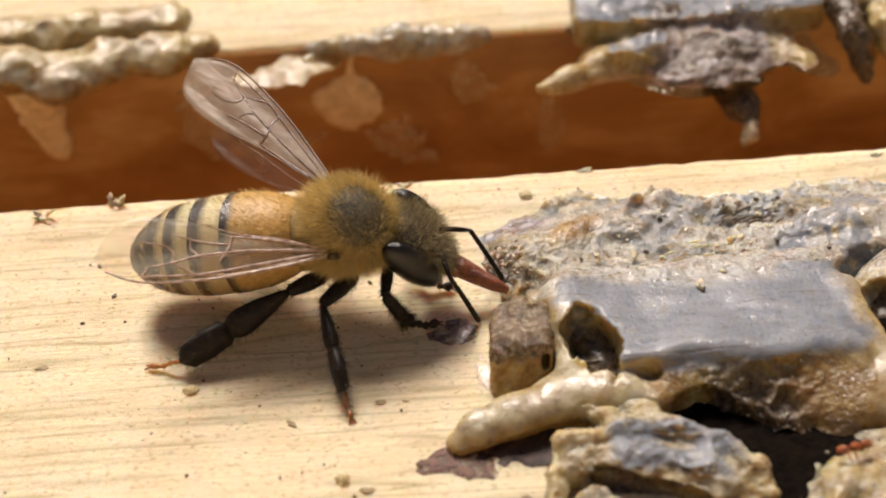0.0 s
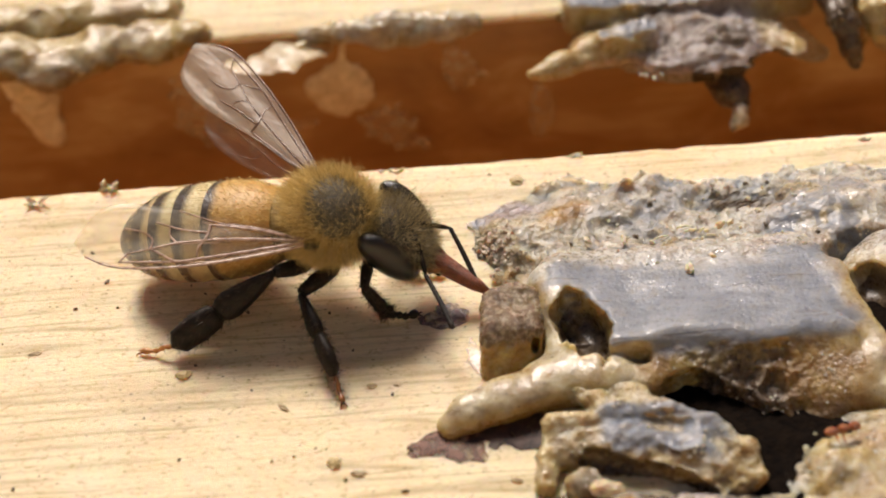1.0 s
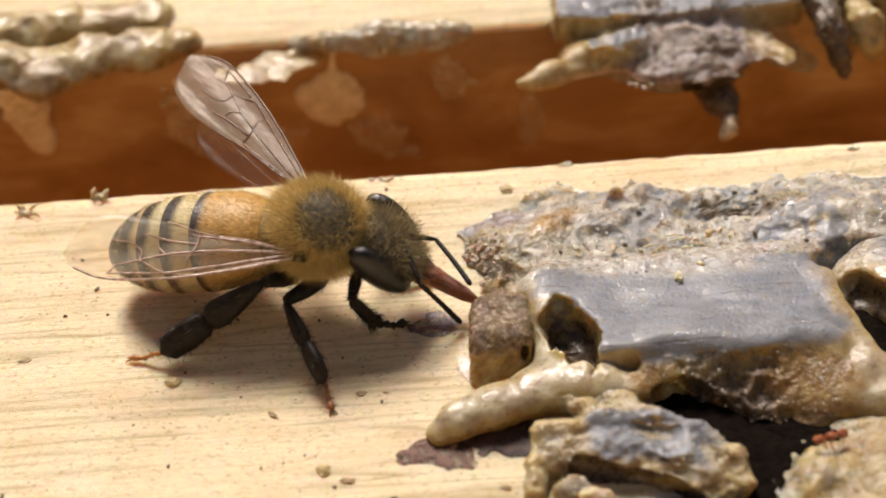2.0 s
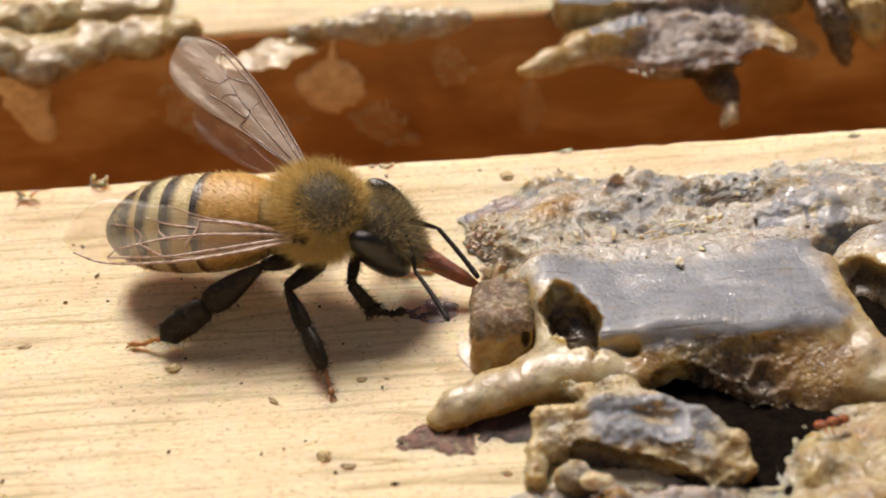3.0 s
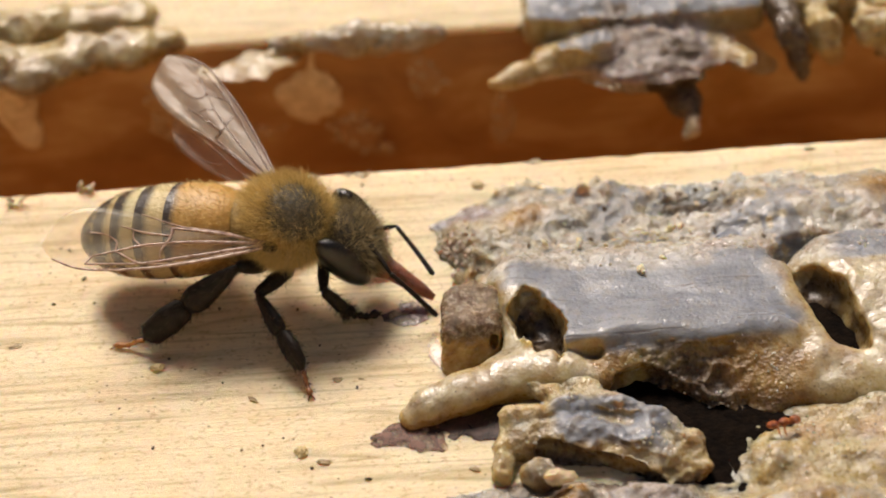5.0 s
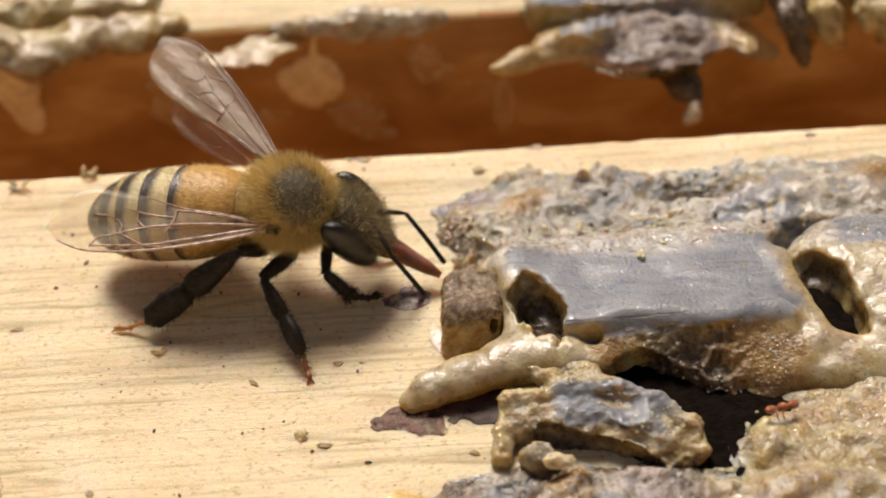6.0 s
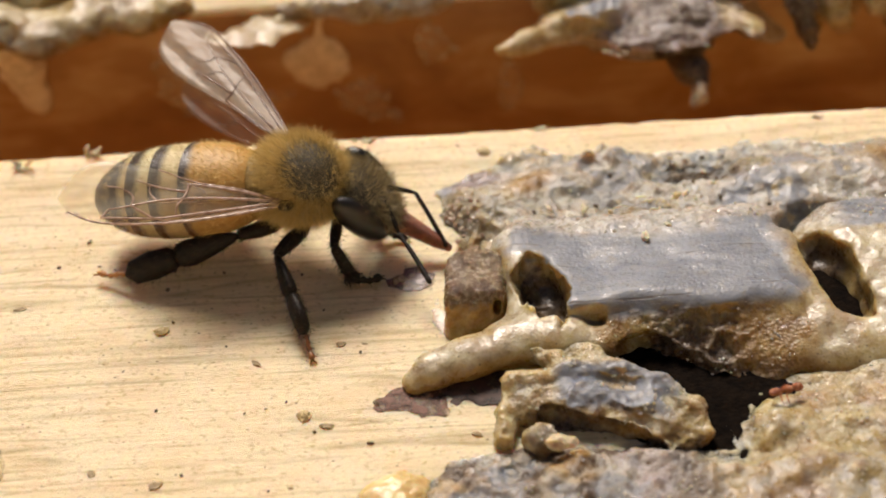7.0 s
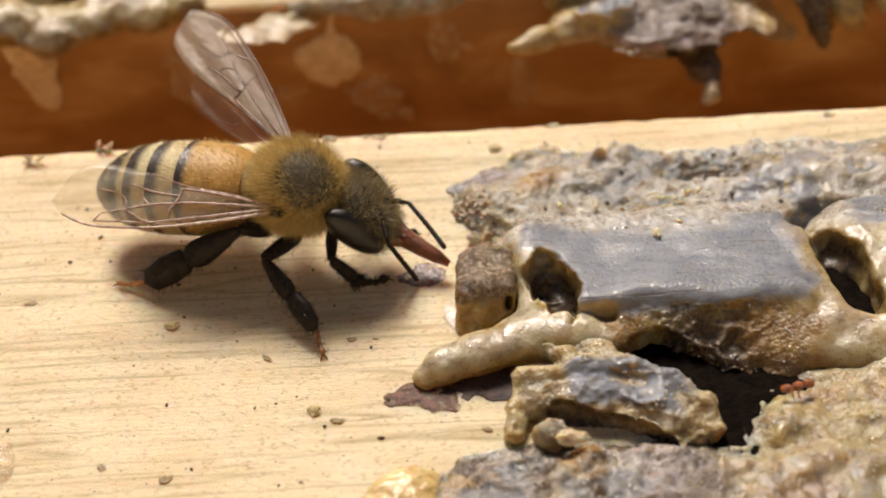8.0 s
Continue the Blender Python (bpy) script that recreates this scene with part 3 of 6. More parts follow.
SLOT = [(10.3, -6.5, 0.5, 0.34), (11.4, -7.0, 0.48, 0.58), (12.8, -7.95, 0.42, 0.72), (14.2, -9.0, 0.35, 0.62)]


def body_field(x, y, z):
    flat = x * 0
    plan = slab(x, y, flat, (12.2, -2.55, 0), (4.75, 2.75, 9), 1.2, -1) + 0.28 * fbm(x, y, flat, 0.7, 21, 2)
    top = 1.66 + 0.10 * fbm(x, y, flat, 0.35, 23, 2) - 0.05 * (y + 3.0) - 0.3 * step01(y, -1.0, 1.0)
    f = smax(plan * 0.9, z - top, 0.5)
    f = smin(f, ell(x, y, z, (7.7, -1.5, 0.9), (1.05, 1.3, 0.85)), 0.5)
    # the slope in front, the rim round the first cell, and the curl
    ramp = (z - 1.5 + 0.66 * (-5.3 - y)) * 0.8
    foot = slab(x, y, flat, (13.7, -5.6, 0), (3.3, 1.9, 9), 1.0, -14) + 0.25 * fbm(x, y, flat, 0.9, 25, 2)
    f = smin(f, smax(smax(ramp, foot * 0.9, 0.3), z - top + 0.08, 0.2), 0.3)
    f = smin(f, rope(x, y, z, [(7.3, -1.9, 1.1, 0.5), (7.2, -3.0, 1.0, 0.26), (7.4, -4.3, 0.85, 0.25), (7.9, -5.5, 0.75, 0.5), (9.3, -5.75, 0.85, 0.5)]), 0.35)
    f = smin(f, rope(x, y, z * 1.35, [(3.75, -6.85, 0.2, 0.45), (4.5, -6.5, 0.48, 0.6), (5.7, -6.15, 0.66, 0.76), (7.1, -5.75, 0.82, 0.82), (8.4, -5.9, 0.95, 0.78), (9.9, -6.1, 1.0, 0.66)], 0.4) * 0.85, 0.45)
    f = smin(f, ell(x, y, z, (7.7, -5.15, 0.4), (1.5, 0.9, 0.62), 20), 0.4)
    # the mound with the second cell and the smooth apron below it
    f = smin(f, ell(x, y, z, (20.4, -2.4, 0.2), (3.4, 3.4, 1.35)), 0.6)
    f = smin(f, rope(x, y, z, [(16.9, -2.0, 1.0, 0.55), (17.2, -4.2, 0.95, 0.5), (17.8, -5.8, 0.6, 0.6)]), 0.5)
    f = smin(f, ell(x, y, z, (18.9, -6.2, 0.1), (3.4, 1.75, 1.05), -3), 0.6)
    f = smin(f, rope(x, y, z, [(20.2, -5.0, 0.7, 0.6), (22.0, -6.0, 0.6, 0.8), (25.0, -6.0, 0.6, 0.9)]), 0.5)
    f = smin(f, rope(x, y, z, [(19.3, -1.9, 1.25, 0.22), (19.5, -2.6, 1.2, 0.2), (20.2, -3.4, 1.15, 0.25)]), 0.2)
    # the open cells, the slot and the hollow beneath the curl
    f = smax(f, -(ell(x, y, z, *CELL) + 0.18 * fbm(x, y, z, 1.5, 51, 3)), 0.12)
    f = smax(f, -(ell(x, y, z, *RIGHT_CELL) + 0.22 * fbm(x, y, z, 1.1, 73, 2)), 0.18)
    f = smax(f, -rope(x, y, z, [(10.5, -6.15, 0.4, 0.36), (11.6, -6.5, 0.45, 0.72), (12.9, -7.5, 0.42, 0.85), (14.2, -8.9, 0.35, 0.65)]), 0.15)
    f = smax(f, -rope(x, y, z, [(4.7, -7.75, 0.0, 0.3), (5.9, -7.35, 0.12, 0.55), (7.4, -7.15, 0.2, 0.62), (9.0, -7.2, 0.2, 0.5)]), 0.15)
    return np.maximum(f, -0.08 - z)


def on_crown(x, y, z, up):
    wave = 0.18 * fbm(x, y, z * 0, 1.1, 61, 2)
    return step01(z, 0.95, 1.4) * step01(up, 0.2, 0.8) * step01(y + wave, -5.7, -5.1) * band(x + wave * 2, 6.6, 7.4, 16.3, 17.5)


def on_slope(x, y, z):
    wave = 0.3 * fbm(x, y, z, 1.1, 65, 2)
    return step01(-y + wave, 5.05, 5.45) * band(x + wave * 2, 9.9, 10.9, 15.6, 17.4) * step01(1.68 - z, 0.0, 0.25)


def body_swell(x, y, z, up):
    crown, slope = on_crown(x, y, z, up), on_slope(x, y, z)
    back = step01(y, -1.8, -0.6) * step01(z, 0.6, 0.9)
    rest = np.clip(1 - crown - slope, 0, 1)
    scrape = 0.007 * fbm(x * 0.3, y * 1.6, z, 1.0, 27, 2) + 0.03 * fbm(x, y, z, 0.7, 29, 2)
    return crown * scrape - slope * crag(x, y, z, 31, 1.2, 0.24 * band(x, 10.8, 12.2, 14.2, 16.2) + 0.05) + rest * (0.08 * fbm(x, y, z, 0.9, 33, 2) + 0.012 * fbm(x, y, z, 4.0, 35, 2)) - back * crag(x, y, z, 37, 1.1, 0.12)


def body_kinds(x, y, z, up):
    wave = fbm(x, y, z, 0.9, 63, 3)
    crown, slope = on_crown(x, y, z, up), on_slope(x, y, z)
    film = crown * (1 - 0.75 * step01(y + 0.6 * wave, -1.7, -0.5)) * (1 - 0.5 * spot(x, y, (12.6, -1.4), (2.2, 0.5)))
    film = film * (1 - step01(8.6 - x + 0.4 * wave, 0.0, 0.5) * step01(-y, 2.0, 2.6))
    film = np.maximum(film, 0.8 * band(x, 18.6, 19.6, 23, 25) * step01(y + wave, -2.4, -1.2) * step01(up, 0.5, 0.9))
    # the cells' inner shade goes into dark; the second keeps a lit amber wall
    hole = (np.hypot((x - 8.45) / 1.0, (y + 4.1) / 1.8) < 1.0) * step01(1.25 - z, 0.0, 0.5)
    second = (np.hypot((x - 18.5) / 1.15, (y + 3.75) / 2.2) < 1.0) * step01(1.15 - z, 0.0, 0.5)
    # low and steep faces are shaded by turning them amber
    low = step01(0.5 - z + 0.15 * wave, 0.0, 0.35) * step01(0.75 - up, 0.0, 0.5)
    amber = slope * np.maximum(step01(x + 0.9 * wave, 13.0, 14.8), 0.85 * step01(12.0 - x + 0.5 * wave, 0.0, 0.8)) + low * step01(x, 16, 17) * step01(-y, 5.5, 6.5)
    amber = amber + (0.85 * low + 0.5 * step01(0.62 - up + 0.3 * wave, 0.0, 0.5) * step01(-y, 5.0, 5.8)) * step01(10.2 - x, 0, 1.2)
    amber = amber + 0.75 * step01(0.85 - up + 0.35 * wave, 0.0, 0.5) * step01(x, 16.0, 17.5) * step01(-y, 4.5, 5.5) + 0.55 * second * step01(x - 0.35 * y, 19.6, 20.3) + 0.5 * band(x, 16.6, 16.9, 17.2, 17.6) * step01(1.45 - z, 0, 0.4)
    # dark slope wax, deepened low down with its own shade
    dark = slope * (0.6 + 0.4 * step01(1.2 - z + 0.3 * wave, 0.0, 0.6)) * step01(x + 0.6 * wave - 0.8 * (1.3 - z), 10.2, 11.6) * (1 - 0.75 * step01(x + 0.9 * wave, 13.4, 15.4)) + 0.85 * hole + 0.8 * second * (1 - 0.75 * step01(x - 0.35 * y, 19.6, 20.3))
    grain = slope * 0.8 + step01(y, -1.8, -0.8) * 0.6 + 0.08
    return film, (1 - film) * (1 - 0.45 * step01(up + 0.3 * wave, 0.45, 0.9)) * (1 - 0.75 * step01(y + 0.5 * wave, -2.0, -0.9)), dark, amber, 0.5 * step01(y, -1.0, 0.2) * step01(wave, 0.2, 0.6), grain


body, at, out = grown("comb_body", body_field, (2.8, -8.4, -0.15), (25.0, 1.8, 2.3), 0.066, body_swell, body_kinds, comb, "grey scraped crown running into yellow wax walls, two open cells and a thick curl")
weight = on_slope(at[:, 0], at[:, 1], at[:, 2]) * step01(fbm(at[:, 0], at[:, 1], at[:, 2], 1.0, 67, 2), -0.1, 0.5) + 2.0 * spot(at[:, 0], at[:, 1], (18.4, -5.5), (0.6, 0.35)) * step01(1.0 - at[:, 2], 0, 0.3)
grains("sugar_frost", at, out, weight, 110, 0.04, CRYSTAL, comb, "whitish sugary grains on the dark slope", 3)
weight = step01(at[:, 1], -1.6, -0.6) * step01(at[:, 2], 0.5, 0.8) * step01(fbm(at[:, 0], at[:, 1], at[:, 2], 1.3, 69, 2), 0.1, 0.6)
grains("sugar_frost", at, out, weight, 110, 0.05, CRYSTAL, comb, "whitish grains along the crown's back edge", 5)


# the low crust towards the back edge
def crust_field(x, y, z):
    flat = x * 0
    d = smin(ell(x, y, flat, (9.6, 2.0, 0), (4.4, 3.3, 9), -4), slab(x, y, flat, (18.0, 2.2, 0), (8.5, 2.9, 9), 1.8, -1.0), 1.0)
    d = smin(d, ell(x, y, flat, (6.2, 2.6, 0), (1.7, 1.7, 9)), 0.6) + 0.5 * fbm(x, y, flat, 0.6, 81, 4)
    top = 0.36 + 0.16 * fbm(x, y, flat, 0.45, 83, 3)
    top = top + 0.55 * step01(1.6 - y, 0, 1.9) * step01(x, 6.8, 8.6) + 0.85 * spot(x, y, (17.9, 2.2), (2.2, 1.35)) + 0.5 * spot(x, y, (21.6, 2.4), (1.8, 1.3))
    top = top + 0.55 * spot(x, y, (14.1, 5.2), (0.6, 0.42)) + 0.45 * spot(x, y, (10.7, 4.4), (0.5, 0.32), 20) + 0.25 * spot(x, y, (11.6, 4.2), (0.5, 0.2), -40)
    top = top - 0.35 * spot(x, y, (14.7, 3.2), (1.2, 0.4)) + 0.22 * spot(x, y, (8.3, 3.0), (1.2, 0.7), 30) + 0.3 * spot(x, y, (5.6, 1.5), (0.9, 0.9))
    f = np.maximum((z - top * step01(-d, -0.1, 1.2)) * 0.75, d * 0.8)
    return np.maximum(f, -0.08 - z)


def crust_smooth(x, y):
    """Where the crust is smeared smooth: the pale mound, the amber patch and the violet skin."""
    return np.clip(spot(x, y, (18.2, 2.0), (2.4, 1.5)) + spot(x, y, (8.4, 3.0), (1.3, 0.8), 30) + spot(x, y, (6.3, 3.7), (1.3, 0.6), 10) + spot(x, y, (21.6, 2.8), (1.5, 1.4)), 0, 1)


def crust_swell(x, y, z, up):
    crumbly = spot(x, y, (5.4, 1.6), (1.2, 1.2))
    return (1 - 0.75 * crust_smooth(x, y)) * (0.12 * fbm(x, y, z, 1.1, 84, 2) - crag(x, y, z, 85, 0.9, 0.24)) - crumbly * 0.10 * np.abs(fbm(x, y, z, 2.2, 88, 2))


def crust_kinds(x, y, z, up):
    wave = fbm(x, y, z, 0.9, 87, 3)
    amber = np.maximum(1.3 * spot(x, y, (8.4, 3.0), (1.15, 0.55), 30), 0.9 * spot(x, y, (21.8, 3.4), (1.2, 1.2))) + 0.9 * spot(x, y, (22.6, 3.6), (0.5, 1.0))
    amber = np.maximum(amber, 0.8 * spot(x, y, (6.4, 0.2), (1.2, 0.4), 15))
    dark = 0.95 * spot(x, y, (14.7, 3.2), (1.3, 0.35)) + 0.6 * spot(x, y, (10.7, 4.4), (0.4, 0.25)) + 0.55 * step01(wave, 0.5, 0.9) + 0.5 * spot(x, y, (5.2, 1.6), (0.9, 1.0))
    violet = 1.2 * spot(x, y, (6.3, 3.6), (1.4, 0.7), 10) + 0.3 * spot(x, y, (18.0, 2.6), (1.8, 1.0)) + 0.5 * spot(x, y, (10.7, 4.4), (0.6, 0.4))
    film = band(wave, -0.15, 0.1, 0.5, 0.7) * step01(x, 7.5, 9.5) * 0.65 * (1 - amber) + 0.15 * spot(x, y, (17.6, 0.8), (2.0, 1.2)) + 0.8 * spot(x, y, (15.8, 1.6), (0.8, 0.7))
    return film, 0.35 + 0.5 * wave, dark, amber, violet, 1 - 0.8 * crust_smooth(x, y)


crust, at, out = grown("crumbly_crust", crust_field, (3.6, -1.6, -0.12), (25.6, 6.7, 2.0), 0.08, crust_swell, crust_kinds, comb, "pale grey crumbly crust with amber and violet smears")
weight = (1 - 0.9 * crust_smooth(at[:, 0], at[:, 1])) * step01(fbm(at[:, 0], at[:, 1], at[:, 2], 1.0, 99, 2), -0.05, 0.5) * step01(at[:, 2], 0.1, 0.3)
grains("sugar_frost", at, out, weight, 300, 0.05, CRYSTAL, comb, "whitish sugary grains in the crust", 7)
weight = spot(at[:, 0], at[:, 1], (5.5, 1.5), (0.75, 0.9)) * step01(at[:, 2], 0.05, 0.15)
grains("wax_rubble", at, out, weight, 80, 0.08, PEBBLE, comb, "pinkish brown wax pebbles at the crust's end", 9)


# the resin knob with a pin hole, beside the first cell
def knob_field(x, y, z):
    lean = y - 0.55 * (z - 0.8)
    f = slab(x, lean, z, (6.05, -3.35, 0.55), (1.05, 1.05, 1.08), 0.42, -4)
    f = smin(f, ell(x, y, z, (6.2, -2.2, 0.7), (1.0, 0.9, 0.95)), 0.4)
    f = f + rough(x, y, z, 111, 0.07, 0.05)
    f = smax(f, -ell(x, y, z, (6.74, -4.0, 0.95), (0.18, 0.5, 0.3)), 0.06)
    return np.maximum(f, -0.08 - z)


wax_part("resin_knob", knob_field, (4.5, -5.2, -0.12), (7.6, -1.0, 2.3), 0.055, None, comb, "brown translucent resin knob with a pin hole", AMBER_BROWN)


# the broken ridge in front of the dark slot
CREST = [(6.9, -7.7, 0.85, 0.28), (8.0, -7.8, 0.92, 0.32), (9.0, -7.5, 0.95, 0.34), (10.6, -7.75, 0.92, 0.38), (11.8, -8.3, 0.85, 0.38), (12.8, -9.2, 0.72, 0.34), (13.2, -10.1, 0.45, 0.34)]
LOWER_CREST = [(7.9, -8.35, 0.72, 0.24), (9.1, -9.1, 0.68, 0.24), (10.4, -9.65, 0.6, 0.24), (11.4, -10.3, 0.42, 0.26), (11.9, -10.9, 0.3, 0.24)]


def ridge_field(x, y, z):
    f = rope(x, y, z, [(7.6, -8.5, 0.2, 0.72), (9.2, -8.6, 0.25, 0.85), (11.2, -9.1, 0.25, 0.88), (12.5, -10.1, 0.1, 0.7)], 0.5)
    f = smin(f, rope(x, y, z, CREST), 0.35)
    f = smin(f, rope(x, y, z, LOWER_CREST), 0.22)
    f = smin(f, rope(x, y, z, [(6.95, -7.8, 0.6, 0.32), (6.8, -8.7, 0.4, 0.36), (6.55, -9.8, 0.1, 0.4)]), 0.3)
    f = smin(f, ell(x, y, z, (7.9, -10.0, 0.2), (0.75, 0.6, 0.65)), 0.3)
    f = smin(f, rope(x, y, z, [(7.9, -6.3, 0.7, 0.36), (8.5, -7.0, 0.75, 0.40), (8.9, -7.6, 0.8, 0.36)]), 0.3)
    f = smin(f, rope(x, y, z, [(8.9, -6.3, 0.8, 0.40), (9.7, -6.9, 0.8, 0.42), (10.3, -7.5, 0.85, 0.36)]), 0.3)
    for c, r, turn in (((10.0, -10.15, 0.32), (1.9, 0.62, 0.5), -20), ((8.5, -9.25, 0.45), (0.9, 0.45, 0.42), -30), ((8.5, -9.75, 0.4), (0.25, 0.4, 0.35), 10)):
        f = smax(f, -ell(x, y, z, c, r, turn), 0.14)
    f = smax(f, -rope(x, y, z, SLOT), 0.1)
    return np.maximum(f, -0.08 - z)


def ridge_kinds(x, y, z, up):
    wave = fbm(x, y, z, 1.1, 123, 3)
    film = 0.9 * step01(up + 0.3 * wave, 0.35, 0.7) * step01(z, 0.8, 1.05) * band(x, 8.0, 8.8, 12, 13) * step01(-y + 0.2 * wave, 7.2, 7.7) + 0.6 * spot(x, y, (7.9, -10.0), (0.7, 0.6))
    # torn brown wax; the hollow's and front face's shade is coloured in too
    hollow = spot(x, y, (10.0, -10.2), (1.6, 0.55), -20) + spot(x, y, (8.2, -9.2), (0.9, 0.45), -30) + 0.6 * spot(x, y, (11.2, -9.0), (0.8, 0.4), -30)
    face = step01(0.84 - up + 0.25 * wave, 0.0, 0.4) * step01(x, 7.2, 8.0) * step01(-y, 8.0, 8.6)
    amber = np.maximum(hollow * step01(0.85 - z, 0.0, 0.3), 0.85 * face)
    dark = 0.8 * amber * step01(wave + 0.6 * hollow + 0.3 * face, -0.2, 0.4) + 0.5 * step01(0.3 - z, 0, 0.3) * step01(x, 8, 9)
    return film, 0.8 + 0.4 * wave, dark, amber, 0 * x, 0.4 + 0.4 * step01(z, 0.6, 0.9)


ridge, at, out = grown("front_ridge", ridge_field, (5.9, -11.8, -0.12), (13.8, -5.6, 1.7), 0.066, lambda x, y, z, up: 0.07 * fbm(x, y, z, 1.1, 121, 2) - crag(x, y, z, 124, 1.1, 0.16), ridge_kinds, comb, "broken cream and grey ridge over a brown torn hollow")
weight = step01(at[:, 2], 0.6, 0.9) * step01(fbm(at[:, 0], at[:, 1], at[:, 2], 1.2, 126, 2), 0.0, 0.5)
grains("sugar_frost", at, out, weight, 90, 0.05, CRYSTAL, comb, "whitish grains along the ridge", 11)


# a black sheet colours in the deep shade of the slot
def slot_shade_field(x, y, z):
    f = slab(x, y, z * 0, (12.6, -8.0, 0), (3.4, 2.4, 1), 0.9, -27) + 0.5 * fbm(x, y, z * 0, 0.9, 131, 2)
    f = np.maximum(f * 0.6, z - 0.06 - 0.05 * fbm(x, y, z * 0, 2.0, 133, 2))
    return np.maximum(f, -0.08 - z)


wax_part("slot_floor", slot_shade_field, (8.0, -12.0, -0.12), (17.5, -5.0, 0.3), 0.09, None, comb, "black sheet painting the deep shade at the bottom of the slot", SHADE_BLACK)
# black sheets over the wood paint the shade inside the open cells
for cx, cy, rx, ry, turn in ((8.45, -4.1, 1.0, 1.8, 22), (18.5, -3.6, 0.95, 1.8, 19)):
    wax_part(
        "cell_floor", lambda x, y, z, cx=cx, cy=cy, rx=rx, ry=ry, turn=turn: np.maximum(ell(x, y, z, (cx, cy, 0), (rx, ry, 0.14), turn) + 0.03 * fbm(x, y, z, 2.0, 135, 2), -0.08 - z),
        (cx - 2.2, cy - 2.2, -0.12), (cx + 2.2, cy + 2.2, 0.4), 0.07, None, comb, "black sheet painting the shade inside the cell", SHADE_BLACK,
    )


# the wide, grainy mass along the front
def mass_field(x, y, z):
    flat = x * 0
    d = slab(x, y, flat, (14.6, -14.9, 0), (10.9, 4.2, 9), 2.4, 2.5)
    d = smin(d, ell(x, y, flat, (5.7, -12.9, 0), (2.9, 2.1, 9)), 0.8)
    d = smin(d, ell(x, y, flat, (18.2, -10.0, 0), (4.2, 2.1, 9)), 0.8)
    d = smin(d, ell(x, y, flat, (10.2, -11.5, 0), (3.9, 1.3, 9), -8), 0.7)
    d = smin(d, ell(x, y, flat, (20.0, -8.6, 0), (4.2, 2.2, 9)), 0.8) + 0.4 * fbm(x, y, flat, 0.6, 141, 4)
    top = 0.48 + 0.2 * fbm(x, y, flat, 0.5, 143, 3) + 0.3 * spot(x, y, (8.6, -10.75), (0.55, 0.4)) + 0.25 * spot(x, y, (15.5, -10.2), (1.6, 0.9)) + 0.2 * spot(x, y, (10.0, -12.6), (1.8, 1.0))
    f = np.maximum((z - top * step01(-d, -0.1, 1.0)) * 0.75, d * 0.8)
    f = smax(f, -rope(x, y, z, SLOT), 0.1)
    return np.maximum(f, -0.08 - z)


def mass_kinds(x, y, z, up):
    wave, patch = fbm(x, y, z, 0.8, 147, 3), fbm(x, y, z * 0, 0.45, 149, 2)
    right = step01(x + wave, 11.5, 14.5)
    film = (1 - right) * step01(wave, -0.2, 0.4) * 0.7 + 0.25 * right * step01(-y + wave, 10.8, 12)
    amber = 0.6 * (1 - right) * step01(-patch, 0.0, 0.4) + 0.75 * right * step01(patch + 0.35 * spot(x, y, (17.6, -9.2), (2.0, 0.8)), 0.12, 0.5) + 0.8 * spot(x, y, (8.8, -11.1), (0.5, 0.35)) + 0.5 * spot(x, y, (20.0, -11.0), (1.5, 1.5))
    dark = (1 - right) * step01(fbm(x, y, z, 0.8, 151, 3), -0.15, 0.35) * 0.85 + 0.25 * step01(-wave, 0.4, 0.8)
    return film, 0.25 + 0.6 * right + 0.3 * wave, dark, amber, 0.25 + 0.4 * patch, 1 - 0.4 * right


mass, at, out = grown("grainy_mass", mass_field, (2.4, -19.0, -0.12), (25.0, -5.9, 1.6), 0.085, lambda x, y, z, up: 0.08 * fbm(x, y, z, 1.3, 144, 3) - crag(x, y, z, 145, 0.95, 0.22) * (1 - 0.6 * step01(x, 13, 16)), mass_kinds, comb, "grey and cream grainy wax mass with sugary crumbs")
weight = step01(fbm(at[:, 0], at[:, 1], at[:, 2], 0.9, 152, 2), -0.05, 0.5) * step01(at[:, 2], 0.1, 0.3) * step01(at[:, 1], -15, -13)
grains("sugar_frost", at, out, weight, 300, 0.05, CRYSTAL, comb, "whitish sugary grains in the mass", 13)
wax_part(
    "orange_edge", lambda x, y, z: np.maximum(ell(x, y, z, (2.9, -12.0, 0.0), (1.3, 1.1, 0.5), 30) + rough(x, y, z, 155, 0.1, 0.04), -0.08 - z),
    (1.2, -13.6, -0.12), (4.6, -10.5, 0.9), 0.07, None, comb, "translucent orange yellow wax edge", HONEY_WAX,
)


# ---- films and drops on the wood ----
def film(name, mat, c, r, turn, height, label, seed, category):
    def field(x, y, z):
        warp = (0.45 if height < 0.2 else 0.08) * fbm(x, y, z * 0, 0.9, seed + 7, 3) * min(r)
        f = ell(x + warp, y - 0.7 * warp, z, (c[0], c[1], 0), (r[0], r[1], height), turn)
        f = f + 0.12 * height * fbm(x, y, z * 0, 1.6, seed, 3)
        wob = (0.25 if height < 0.2 else 0.05) * fbm(x, y, z * 0, 1.2, seed + 3, 3)
        return np.maximum(np.maximum(f + wob * height, -0.05 - z), -1)

    m = max(r) * 1.45
    ob = wax_part(name, field, (c[0] - m, c[1] - m, -0.08), (c[0] + m, c[1] + m, height * 1.8 + 0.05), 0.045 if m < 1.6 else 0.06, None, None, "", mat)
    return tagged(ob, label, category)


